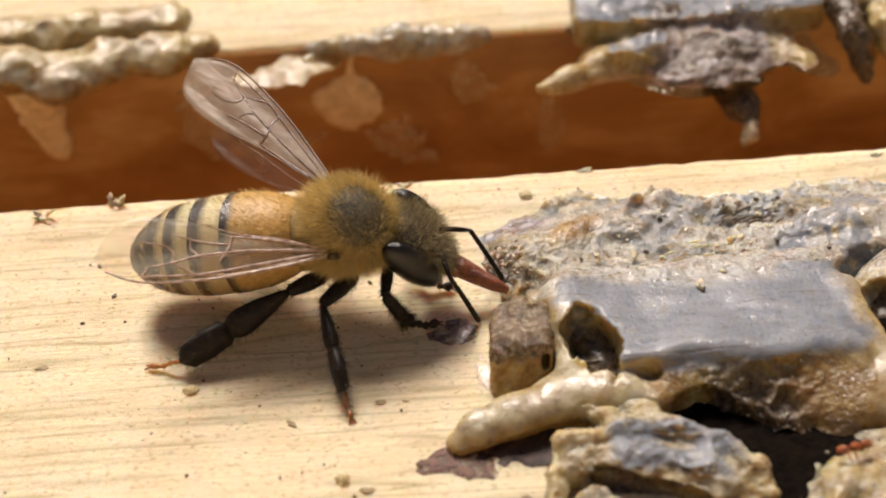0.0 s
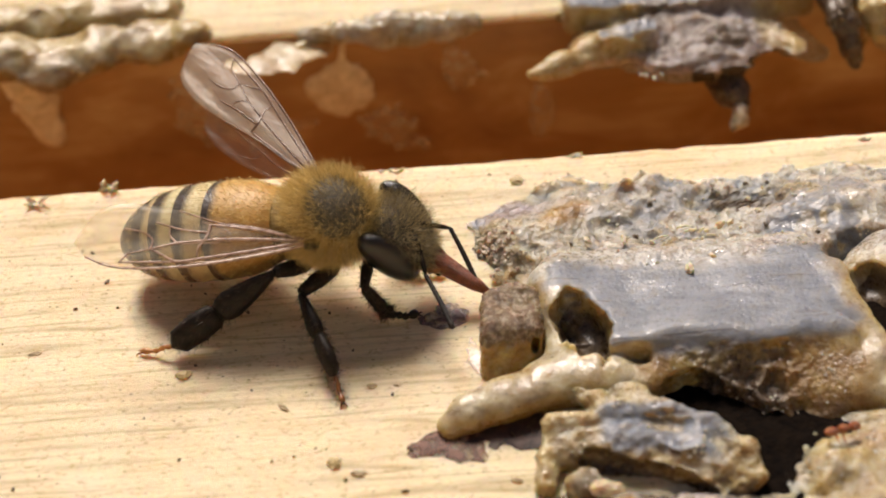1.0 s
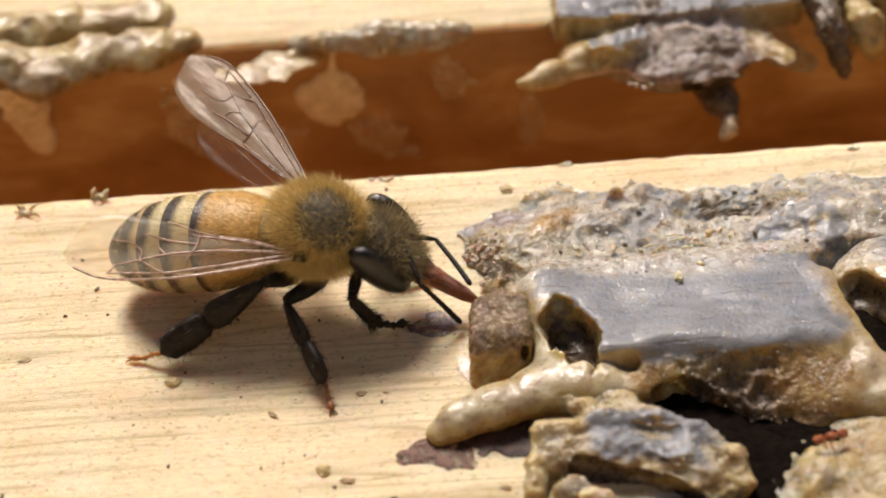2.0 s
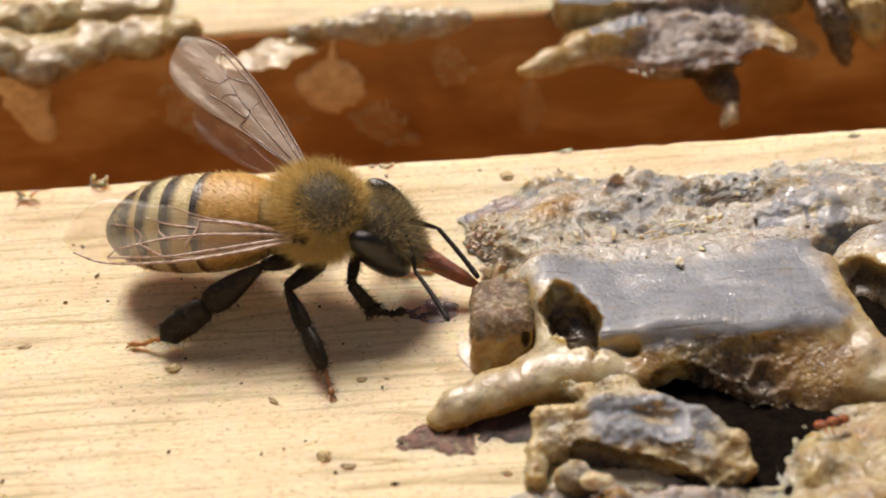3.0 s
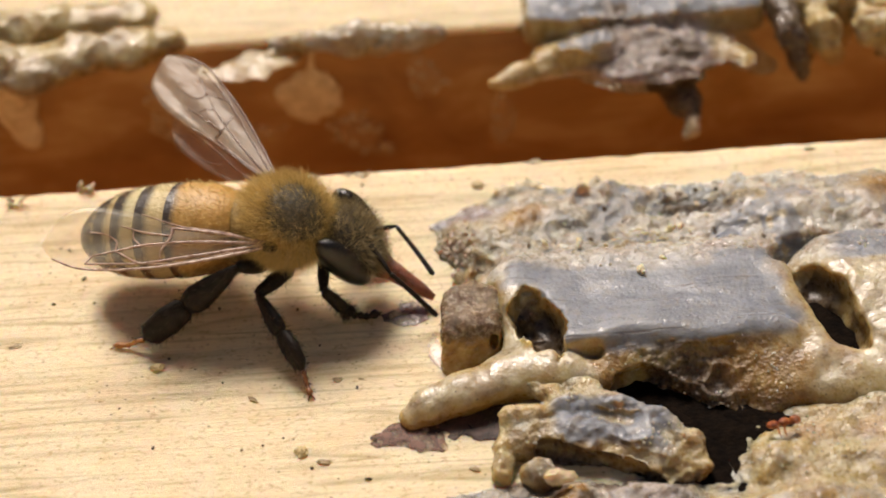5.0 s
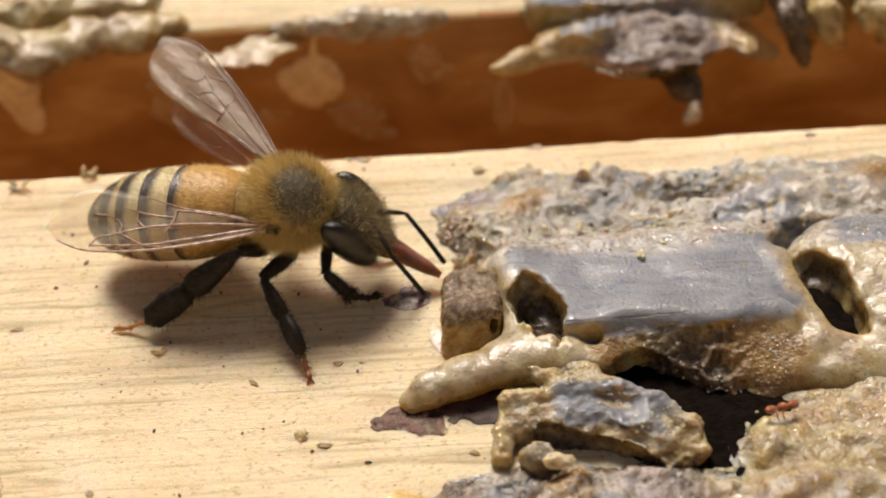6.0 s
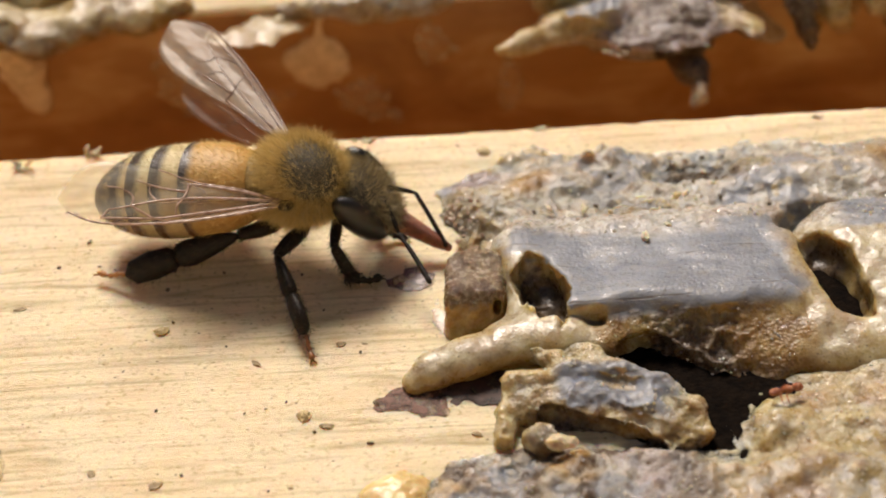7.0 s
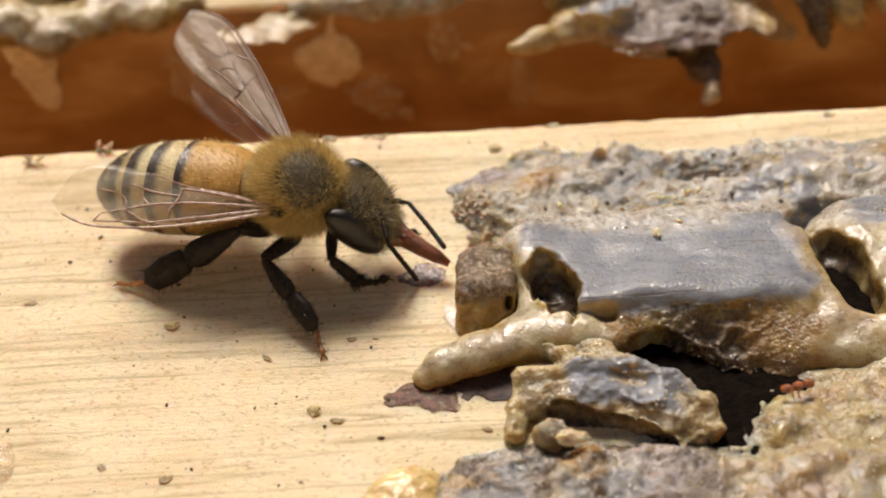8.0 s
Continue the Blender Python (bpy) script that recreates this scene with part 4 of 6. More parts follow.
film("propolis_film", PURPLE_FILM, (3.95, -1.6), (1.15, 0.75), 14, 0.03, "dark violet propolis smear on the wood beside the knob", 201, "smear")
film("wet_film", PALE_FILM, (4.72, -3.35), (0.36, 1.15), 4, 0.05, "wet film on the wood, its glare put in as a pale colour", 205, "smear")
film("propolis_film", STAIN, (3.9, -7.4), (1.35, 0.95), 24, 0.04, "dark reddish propolis stain round the wax curl", 209, "smear")
# the curl's shade, laid on the wood as a dark film
film("propolis_film", CURL_SHADE, (5.95, -7.1), (1.7, 0.85), 14, 0.04, "dark brown film painting the shade beneath the wax curl", 213, "smear")
film("honey_drop", CLEAR_DROP, (-10.9, -9.6), (1.15, 1.25), 0, 0.5, "clear pale honey drop on the wood", 217, "drop")


# ---- burr comb and wax on the back bar ----
back_comb = tagged(new("burr_comb"), "dark lump of torn propolis and wax hanging over the gap", "burr comb")


def torn(x, y, z, s):
    return 0.22 * fbm(x, y, z, 0.75, s, 2) + crag(x, y, z, s + 4, 0.9, 0.24)


def back_lump_field(x, y, z):
    f = ell(x, y, z, (14.4, 15.0, -0.9), (4.4, 4.0, 1.7))
    f = smin(f, ell(x, y, z, (12.9, 14.4, -2.2), (2.9, 1.4, 2.0)), 0.5)
    f = smin(f, ell(x, y, z, (13.6, 16.2, -2.3), (3.6, 0.9, 2.4)), 0.6)
    f = smin(f, slab(x, y, z, (14.5, 18, 0.5), (4.9, 3.2, 0.9), 0.4), 0.4)
    f = smin(f, rope(x, y, z, [(7.9, 11.7, 0.35, 0.2), (9.2, 12.5, 0.0, 0.55), (10.4, 13.4, -0.5, 0.95), (11.8, 14.4, -0.8, 1.1)], 0.5), 0.5)
    f = smin(f, rope(x, y, z, [(11.0, 13.2, 0.75, 0.5), (12.4, 13.6, 0.6, 0.8)], 0.4), 0.4)
    f = smin(f, rope(x, y, z, [(17.6, 14.0, -0.8, 0.9), (18.3, 13.0, -0.7, 0.75), (19.0, 12.4, -0.9, 0.55), (19.1, 12.3, -1.8, 0.32)], 0.4), 0.4)
    f = smin(f, ell(x, y, z, (12.0, 16.0, -3.0), (2.4, 0.5, 1.7)), 0.5)
    f = smax(f, -ell(x, y, z, (17.2, 11.8, -0.9), (0.6, 1.2, 0.8)), 0.2)
    return smax(f, z - 1.15, 0.15)


def back_lump_kinds(x, y, z, up):
    wave = fbm(x, y, z, 0.7, 307, 3)
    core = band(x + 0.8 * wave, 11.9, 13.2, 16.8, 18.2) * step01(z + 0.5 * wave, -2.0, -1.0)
    # core darker towards its underside; other side faces turn amber lower down
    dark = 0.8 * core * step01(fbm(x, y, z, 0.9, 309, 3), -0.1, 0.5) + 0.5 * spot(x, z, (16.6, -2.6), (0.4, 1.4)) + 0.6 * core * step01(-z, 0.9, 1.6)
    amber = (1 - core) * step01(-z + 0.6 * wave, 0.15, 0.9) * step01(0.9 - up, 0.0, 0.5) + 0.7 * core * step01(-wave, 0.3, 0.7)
    return 0.9 * step01(z, 0.75, 1.0) * step01(up, 0.5, 0.9), 0.9 * (1 - core), dark, amber, core * 0.65, 0.5 + 0.5 * core


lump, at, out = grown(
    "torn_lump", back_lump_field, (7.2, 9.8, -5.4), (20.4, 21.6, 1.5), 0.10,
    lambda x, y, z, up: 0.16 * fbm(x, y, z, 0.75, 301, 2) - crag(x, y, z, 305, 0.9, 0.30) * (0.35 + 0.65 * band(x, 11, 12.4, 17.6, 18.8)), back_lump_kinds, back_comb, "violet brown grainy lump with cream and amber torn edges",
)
weight = band(at[:, 0], 11.5, 12.5, 17.5, 18.5) * step01(at[:, 2], -1.6, -0.8) * step01(17.0 - at[:, 1], 0, 1) * step01(fbm(at[:, 0], at[:, 1], at[:, 2], 0.8, 311, 2), -0.1, 0.4)
grains("sugar_frost", at, out, weight, 90, 0.075, CRYSTAL, back_comb, "whitish glints on the lump", 17)
for name, pts, s, kind, label in (
    ("drooping_tooth", [(15.5, 12.6, -1.0, 0.75), (15.7, 11.6, -1.1, 0.6), (16.0, 10.9, -1.25, 0.4)], 375, (0, 0.1, 1.0, 0.1), "black propolis tooth"),
    ("tooth_tip", [(15.95, 10.9, -1.3, 0.36), (15.8, 10.3, -1.5, 0.3), (15.5, 9.9, -1.7, 0.14)], 377, (0.1, 0.5, 0, 0), "pale end of the tooth"),
):
    wax_part(
        name, lambda x, y, z, pts=pts, s=s: rope(x, y, z, pts, 0.4) + torn(x, y, z, s) * 0.5, [min(p[k] for p in pts) - 1.3 for k in range(3)], [max(p[k] for p in pts) + 1.3 for k in range(3)], 0.08,
        lambda x, y, z, up, kind=kind: (kind[0] + 0 * x, kind[1] + 0 * x, kind[2] + 0.3 * fbm(x, y, z, 1.0, 393, 2), kind[3] + 0 * x, 0 * x, 0.5 + 0 * x), back_comb, label,
    )


def back_wax(name, field, lo, hi, step, blend, label, category="wax", mat=None):
    ob = wax_part(name, field, lo, hi, step, blend, None, "", mat)
    return tagged(ob, label, category)


left_comb = tagged(new("wax_lump"), "yellow and white wax dripping over the bar's edge", "wax")
for name, pts, s, label in (
    ("rim", [(-16, 15.8, 0.2, 1.4), (-13.0, 15.6, 0.3, 1.2), (-11.4, 15.3, -0.3, 1.2), (-9.2, 15.9, 0.4, 1.0), (-7.0, 16.0, 0.3, 1.0), (-5.4, 16.4, 0.3, 0.6)], 311, "cream and yellow wax rim"),
    ("drip", [(-12.4, 15.8, -0.6, 0.9), (-12.3, 16.2, -2.4, 0.75), (-11.9, 16.3, -4.2, 0.55)], 313, "thin wax drip"),
    ("white_cake", [(-14, 18.2, 0.2, 1.0), (-10.5, 18.4, 0.1, 1.1), (-7.0, 18.6, 0.1, 0.9)], 316, "white crumbly wax on the bar"),
):
    wax_part(
        name, lambda x, y, z, pts=pts, s=s: rope(x, y, z * (1 if s == 313 else 1.6), pts, 0.5) * (1 if s == 313 else 0.7) + 0.24 * fbm(x, y, z, 0.6, s, 2) + 0.1 * fbm(x, y, z, 2.2, s + 2, 2), [min(p[k] for p in pts) - 1.7 for k in range(3)], [max(p[k] for p in pts) + 1.7 for k in range(3)], 0.11,
        lambda x, y, z, up, name=name: (0 * x, 0.75 + 0.5 * fbm(x, y, z, 0.5, 317, 2), 0 * x, (0.0 if name == "white_cake" else 1.0) * (0.9 * step01(0.6 - up, 0.0, 0.5) + 0.7 * fbm(x, y, z, 0.45, 319, 2)), 0 * x, 0.3 + 0 * x), left_comb, label, GHOST_DISC if name == "drip" else WAX,
    )
pale_ridge = tagged(new("wax_ridge"), "pale wax ridge along the bar's upper edge", "wax")
for pts in ([(-1.0, 16.3, -0.1, 0.25), (0.2, 16.1, 0.0, 0.42), (1.4, 16.0, 0.05, 0.5)], [(1.2, 16.0, 0.05, 0.5), (2.4, 15.9, 0.05, 0.66), (3.6, 15.9, 0.0, 0.62)], [(3.4, 15.9, 0.0, 0.6), (4.8, 16.0, 0.0, 0.55), (6.0, 16.1, 0.0, 0.35)]):
    wax_part(
        "lobe", lambda x, y, z, pts=pts: rope(x, y, z, pts, 0.3) + rough(x, y, z, 321, 0.12, 0.08), [min(p[k] for p in pts) - 1.0 for k in range(3)], [max(p[k] for p in pts) + 1.0 for k in range(3)], 0.085,
        lambda x, y, z, up: (0 * x, 0.5 + 0.5 * fbm(x, y, z, 1.0, 323, 2), 0 * x), pale_ridge, "",
    )
back_wax(
    "wax_disc", lambda x, y, z: smin(ell(x, y, z, (0.2, 16.3, -3.0), (1.35, 0.3, 1.35)), rope(x, y, z, [(0.4, 16.3, -1.7, 0.10), (0.6, 16.3, -0.2, 0.14)]), 0.15) + rough(x, y, z, 331, 0.05, 0.03),
    (-1.6, 15.4, -4.8), (2.2, 17.0, 0.4), 0.08, lambda x, y, z, up: (0 * x, 1 + 0 * x, 0 * x), "thin translucent wax disc stuck to the varnished wood", mat=GHOST_DISC,
)
for c, r, s in (((2.4, 16.3, -5.2), (1.5, 0.2, 1.0), 341), ((5.2, 16.3, -2.4), (0.7, 0.2, 1.1), 343), ((-5.6, 16.3, -2.8), (1.0, 0.2, 2.2), 345), ((8.6, 16.3, -4.4), (0.5, 0.25, 1.6), 347), ((-3.2, 16.3, -5.0), (1.6, 0.2, 0.9), 349)):
    back_wax(
        "wax_smear", lambda x, y, z, c=c, r=r, s=s: ell(x, y, z, c, r) + rough(x, y, z, s, 0.10, 0.03), [c[k] - r[k] * 1.6 - 0.2 for k in range(3)], [c[k] + r[k] * 1.6 + 0.2 for k in range(3)], 0.09,
        lambda x, y, z, up: (0 * x, 1 + 0 * x, 0.2 + 0 * x), "thin brownish wax smear on the varnished wood", mat=GHOST,
    )


def flap_field(x, y, z):
    f = ell(x, y, z + 0.12 * (x + 2), (-2.1, 14.9, -0.3), (2.3, 0.95, 0.09), 34)
    f = smin(f, rope(x, y, z, [(-1.2, 15.7, -0.3, 0.12), (-0.3, 16.3, -0.25, 0.16)]), 0.3)
    return f + 0.03 * fbm(x, y, z, 1.5, 353, 2)


back_wax("wax_flap", flap_field, (-5.2, 12.6, -1.2), (1.0, 17.2, 0.8), 0.055, lambda x, y, z, up: (0 * x, 0.7 + 0 * x, 0 * x, 0.45 + 0.4 * fbm(x, y, z, 0.6, 355, 2), 0 * x, 0.1 + 0 * x), "thin translucent wax flap torn from the bar's edge")
for pts, s, g in (([(20.3, 13.2, 1.0, 0.35), (20.5, 12.5, 0.0, 0.42), (20.7, 12.3, -0.6, 0.32)], 361, 0), ([(21.7, 13.4, 1.0, 0.5), (21.8, 13.0, 0.2, 0.6), (22.2, 13.4, -0.6, 0.35)], 363, 1), ([(21.4, 15.6, 0.7, 0.5), (21.6, 15.6, -0.6, 0.55), (21.5, 15.9, -2.2, 0.4)], 367, 1), ([(22.9, 15.4, 0.9, 0.4), (23.1, 15.3, -0.6, 0.35), (23.2, 15.6, -1.6, 0.2)], 369, 1), ([(23.6, 13.2, 0.9, 0.75), (24.6, 13.2, 0.5, 0.9), (24.2, 13.0, -0.1, 0.5)], 365, 1)):
    lo = [min(p[k] for p in pts) - 1.3 for k in range(3)]
    hi = [max(p[k] for p in pts) + 1.3 for k in range(3)]
    hi[1] = 17.2
    back_wax(
        "wax_strip", lambda x, y, z, pts=pts, s=s: smin(rope(x, y, z, pts), rope(x, y, z, [(pts[0][0], pts[0][1], pts[0][2] - 0.3, 0.5), (pts[0][0], 16.8, 0.2, 0.6)]), 0.4) + rough(x, y, z, s, 0.14, 0.1), lo, hi, 0.1,
        lambda x, y, z, up, g=g: (0 * x, 0.9 * g + 0 * x, (1 - g) * 1.0 + 0 * x, 0.7 * g * step01(-z, -0.4, 0.4) + 0 * x, 0 * x, 0.3 + 0 * x), ("yellow wax strip hanging from the back bar" if g else "dark greenish propolis strip on the back bar"),
    )


# ---- loose crumbs ----
def crumb(name, x, y, z, size, turn, mat, label, seed, group):
    ob = linked(name, crumb_mesh(name, seed, size, mat))
    ob.matrix_basis = pose(x * MM, y * MM, z * MM, 0, 0, turn)
    return tagged(ob, label, "crumb", group)


WOOD_CRUMBS = [
    (0.07, -7.97, 0.26, 0.24, 20), (0.81, -8.47, 0.24, 0.12, -15), (-4.95, -3.36, 0.24, 0.2, 10), (1.3, -4.58, 0.16, 0.11, 0),
    (-10.06, -1.78, 0.22, 0.10, 5), (5.75, -9.25, 0.10, 0.18, 60), (-4.74, -10.71, 0.22, 0.16, 30), (-6.85, -10.0, 0.16, 0.13, 80),
    (6.85, 5.64, 0.22, 0.24, 0), (-0.36, -11.18, 0.10, 0.10, 0), (2.13, -4.62, 0.10, 0.06, 0), (-1.6, -5.3, 0.20, 0.10, -50),
]
for i, (x, y, a, b, turn) in enumerate(WOOD_CRUMBS):
    tan = i in (0, 2, 8)
    crumb("crumb", x, y, -0.04, (a, b, 0.42 * min(a, b)), turn, CRUMB_TAN if tan else CRUMB_BROWN, "tan wax crumb lying on the wood" if tan else "tiny brown crumb lying on the wood", 400 + i, "crumbs on the wood")
rnd = random.Random(5)
for i in range(46):
    x, y = rnd.uniform(-12, 9), rnd.uniform(-13.5, 6.6)
    if x > 3 and y < 5.2:
        x -= 8
    s = rnd.uniform(0.025, 0.06)
    crumb("speck", x, y, -0.04, (s * rnd.uniform(1, 2), s, s), rnd.uniform(0, 180), CRUMB_DARK, "fine dark speck on the wood", 430 + i % 6, "specks on the wood")
for i, (x, y, h) in enumerate(((-8.3, 6.75, 0.5), (-10.9, 6.3, 0.4), (2.2, 6.7, 0.16), (0.4, 6.75, 0.18), (9.2, 6.75, 0.12), (19.8, 6.6, 0.16))):
    bm = bmesh.new()
    pick = random.Random(i + 60)
    for k in range(5 if i < 2 else 3):
        pts = [Vector((x + pick.gauss(0, 0.12), y + pick.gauss(0, 0.08), -0.06))]
        for _ in range(4):
            pts.append(pts[-1] + Vector((pick.gauss(0.03, 0.12), pick.gauss(0, 0.06), h * pick.uniform(0.1, 0.32))))
        tube(bm, pts, [0.09, 0.07, 0.09, 0.06, 0.04], 7)
    tagged(part("wax_wisp", bm, CRUMB_WAX), "small pale wax wisp on the bar's edge", "wax wisp", "wisps on the edge")
for i, (x, y, z, s) in enumerate(((12.15, -1.75, 1.5, 0.2), (13.0, -1.1, 1.45, 0.13), (13.5, -1.2, 1.45, 0.08), (8.35, -10.7, 0.65, 0.36), (13.6, 1.2, 0.8, 0.18), (14.0, 1.35, 0.8, 0.13), (10.2, 0.8, 0.8, 0.16), (9.0, 1.2, 0.6, 0.13))):
    crumb("wax_crumb", x, y, z, (s * 0.7, s * 1.3, s * 0.8), 30 * i, CRUMB_WAX, "pale yellow wax crumb lying on the comb", 480 + i, "crumbs on the comb")
for i in range(36):
    x, y = rnd.uniform(8, 20), rnd.uniform(0.2, 4.2)
    s = rnd.uniform(0.04, 0.09)
    z = 0.3 + 0.55 * max(0.0, (1.9 - y) / 1.9)
    crumb("wax_grain", x, y, z, (s, s * 1.2, s), rnd.uniform(0, 180), CRUMB_WAX if i % 3 else CRUMB_DARK, "fine wax grain in the crust", 500 + i % 8, "grains in the crust")

for i, (x, y, z, n, mat) in enumerate(((14.6, 3.0, 0.12, 18, CRUMB_DARK), (12.6, 1.0, 0.6, 7, CRUMB_WAX))):
    bm = bmesh.new()
    pick = random.Random(i + 90)
    for k in range(n):
        p = Vector((x + pick.gauss(0, 0.5), y + pick.gauss(0, 0.3), z + pick.uniform(-0.05, 0.2)))
        d = Vector((pick.uniform(0.25, 0.6), pick.gauss(0.12, 0.1), pick.gauss(0.03, 0.05)))
        tube(bm, [p, p + d * 0.5 + Vector((0, 0, 0.05)), p + d], [0.03, 0.045, 0.012], 5)
    tagged(part("fibre_tuft", bm, mat), "small tuft of splintered grey brown fibres in the crust" if i < 1 else "small tuft of pale wax fibres", "fibre tuft", "tufts in the crust")

bit = tagged(new("amber_flake"), "reddish amber propolis flake in three joined beads", "propolis flake")
for c, r in (((15.6, -8.8, 0.62), (0.24, 0.15, 0.14)), ((15.98, -8.75, 0.68), (0.22, 0.15, 0.14)), ((16.32, -8.7, 0.7), (0.2, 0.16, 0.15))):
    part("bead", globe(bmesh.new(), c, r, u=14, v=10), AMBER_RED, bit)
for k in range(2):
    x = 15.75 + 0.2 * k
    part("splinter", tube(bmesh.new(), [(x, -8.8, 0.7), (x - 0.02, -9.05, 0.6), (x + 0.05, -9.2, 0.45)], [0.035, 0.03, 0.015], 6), AMBER_RED, bit)


# ---- the honey bee; its own space has the thorax centre as origin, x ahead, y to its left ----
bee = tagged(new("honey_bee"), "golden brown honey bee with banded abdomen feeding on propolis", "honey bee")
rng = random.Random(77)


def rnd_on(c, r, n, keep):
    out = []
    while len(out) < n:
        d = Vector((rng.gauss(0, 1), rng.gauss(0, 1), rng.gauss(0, 1))).normalized()
        p = Vector((c[0] + d.x * r[0], c[1] + d.y * r[1], c[2] + d.z * r[2]))
        if keep(p, d):
            out.append((p, Vector((d.x / r[0], d.y / r[1], d.z / r[2])).normalized()))
    return out


# thorax
T_R = (1.62, 1.52, 1.45)
thorax = part("thorax", globe(bmesh.new(), (0, 0, 0), T_R, u=40, v=28), THORAX_SKIN, bee, "tan thorax under golden fuzz")
patch = globe(bmesh.new(), (0, 0, 0), [1.012 * v for v in T_R], u=64, v=48)
bmesh.ops.delete(patch, geom=[v for v in patch.verts if (v.co - Vector((0.55, -0.72, 1.10))).length > 1.2], context="VERTS")
part("scutum", patch, SCUTUM, thorax, "bare dark grey patch")
bald = lambda p, d: (Vector((p.x - 0.55, p.y + 0.72, p.z - 1.10))).length > 1.12 - abs(rng.gauss(0, 0.3))
roots = rnd_on((0, 0, 0), T_R, 17000, bald)
hairs("fuzz", roots, [rng.uniform(0.25, 0.65) for _ in roots], Vector((-0.6, 0, 0.15)), 0.0065, FUZZ_GOLD, thorax, "dense golden fuzz")
roots = rnd_on((0, 0, 0), T_R, 2200, lambda p, d: d.z < 0.1)
hairs("side_fuzz", roots, [rng.uniform(0.3, 0.6) for _ in roots], Vector((-0.2, 0, -0.5)), 0.011, FUZZ_PALE, thorax, "pale tan fuzz on the sides")
roots = rnd_on((0, 0, 0), T_R, 2600, lambda p, d: (p - Vector((0.55, -0.72, 1.10))).length < 1.2)
hairs("short_fuzz", roots, [rng.uniform(0.1, 0.26) for _ in roots], Vector((-0.6, 0, 0)), 0.007, FUZZ_FACE, thorax, "short grey fuzz on the bare patch")
part("wing_joint", globe(bmesh.new(), (-0.45, -1.48, 0.05), (0.30, 0.20, 0.22), u=14, v=10), CUTICLE, thorax, "dark wing joint")
part("wing_joint", globe(bmesh.new(), (-0.45, 1.48, 0.05), (0.30, 0.20, 0.22), u=14, v=10), CUTICLE, thorax, "dark wing joint")
part("waist", tube(bmesh.new(), [(-1.0, 0, -0.3), (-1.6, 0.02, -0.35), (-2.0, 0.03, -0.4)], [1.2, 1.15, 1.1], 20), THORAX_SKIN, thorax)

# abdomen: overlapping rings, each with a dark hind band
abdomen = new("abdomen")
abdomen.parent = bee
A0, A1 = Vector((-1.5, 0.02, -0.3)), Vector((-7.3, 1.25, -1.65))
A_AXIS = (A1 - A0).normalized()
A_SIDE = A_AXIS.cross(Vector((0, 0, 1))).normalized()
A_UP = A_SIDE.cross(A_AXIS)
A_LEN = (A1 - A0).length


def belly(t):
    """The abdomen's radius along its length, 0 at the waist and 1 at the tip."""
    return 1.80 * (max(0.0, 1 - abs((t - 0.40) / (0.62 if t > 0.40 else 0.52)) ** 2.4)) ** 0.5 + 0.02


RINGS = [(0.0, 0.20, 0.0, 0.10), (0.17, 0.38, 0.05, 0.36), (0.37, 0.57, 0.7, 0.46), (0.54, 0.73, 0.95, 0.5), (0.70, 0.87, 0.6, 0.68), (0.84, 1.0, 0.2, 0.95)]
for i, (t0, t1, pale, band) in enumerate(RINGS):
    us, nv = np.linspace(0, 1, 13), 40
    verts, blend = [], []
    for u in us:
        t = t0 + (t1 - t0) * u
        r = belly(min(t, 0.995)) + 0.045 * u - 0.02
        c = A0 + A_AXIS * A_LEN * t
        for k in range(nv):
            a = 2 * math.pi * k / nv
            # browner below and partway up the sides
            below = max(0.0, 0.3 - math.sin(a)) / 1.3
            p = c + A_SIDE * math.cos(a) * r + A_UP * math.sin(a) * r * (0.93 - 0.14 * max(0.0, -math.sin(a)))
            verts.append(tuple(p))
            wob = 0.06 * math.sin(3 * a + i) + 0.04 * math.sin(7 * a + 2 * i)
            dark = float(step01(np.float64(u + wob * 0.6), 1 - band - 0.06, 1 - band + 0.22))
            if i == 0:
                dark *= 0.25
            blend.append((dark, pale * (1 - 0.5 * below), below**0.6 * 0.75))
    faces = [(u * nv + k, u * nv + (k + 1) % nv, (u + 1) * nv + (k + 1) % nv, (u + 1) * nv + k) for u in range(12) for k in range(nv)]
    verts.append(tuple(A0 + A_AXIS * A_LEN * (t1 - 0.012)))
    blend.append((1.0 if i else 0.2, pale, 0))
    end = len(verts) - 1
    faces += [(12 * nv + k, 12 * nv + (k + 1) % nv, end, end) for k in range(nv)]
    faces = [f if len(set(f)) == 4 else f for f in faces]
    quad = np.array([f for f in faces if len(set(f)) == 4])
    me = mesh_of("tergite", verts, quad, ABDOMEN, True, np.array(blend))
    ring = linked("tergite", me, abdomen, ("orange abdomen ring" if pale < 0.3 and i < 3 else "straw yellow abdomen ring with a black hind band") if i < 5 else "dark abdomen tip")
    n = 1300 if i < 2 else 900 if i < 5 else 300
    roots = []
    for _ in range(n):
        u, a = rng.random() ** 1.4 * (1 - band * 0.7), rng.uniform(-0.5, math.pi + 0.5)
        t = t0 + (t1 - t0) * u
        r = belly(t) + 0.045 * u - 0.02
        d = A_SIDE * math.cos(a) + A_UP * math.sin(a)
        roots.append((A0 + A_AXIS * A_LEN * t + A_SIDE * math.cos(a) * r + A_UP * math.sin(a) * r * 0.93, d))
    hairs("fuzz", roots, [rng.uniform(0.08, 0.18) * (1.3 if i < 2 else 1.0) for _ in roots], A_AXIS * (1.2 if i < 2 else 2.2), 0.006, FUZZ_PALE if pale > 0.3 else FUZZ_GOLD, ring, "short pale hairs")

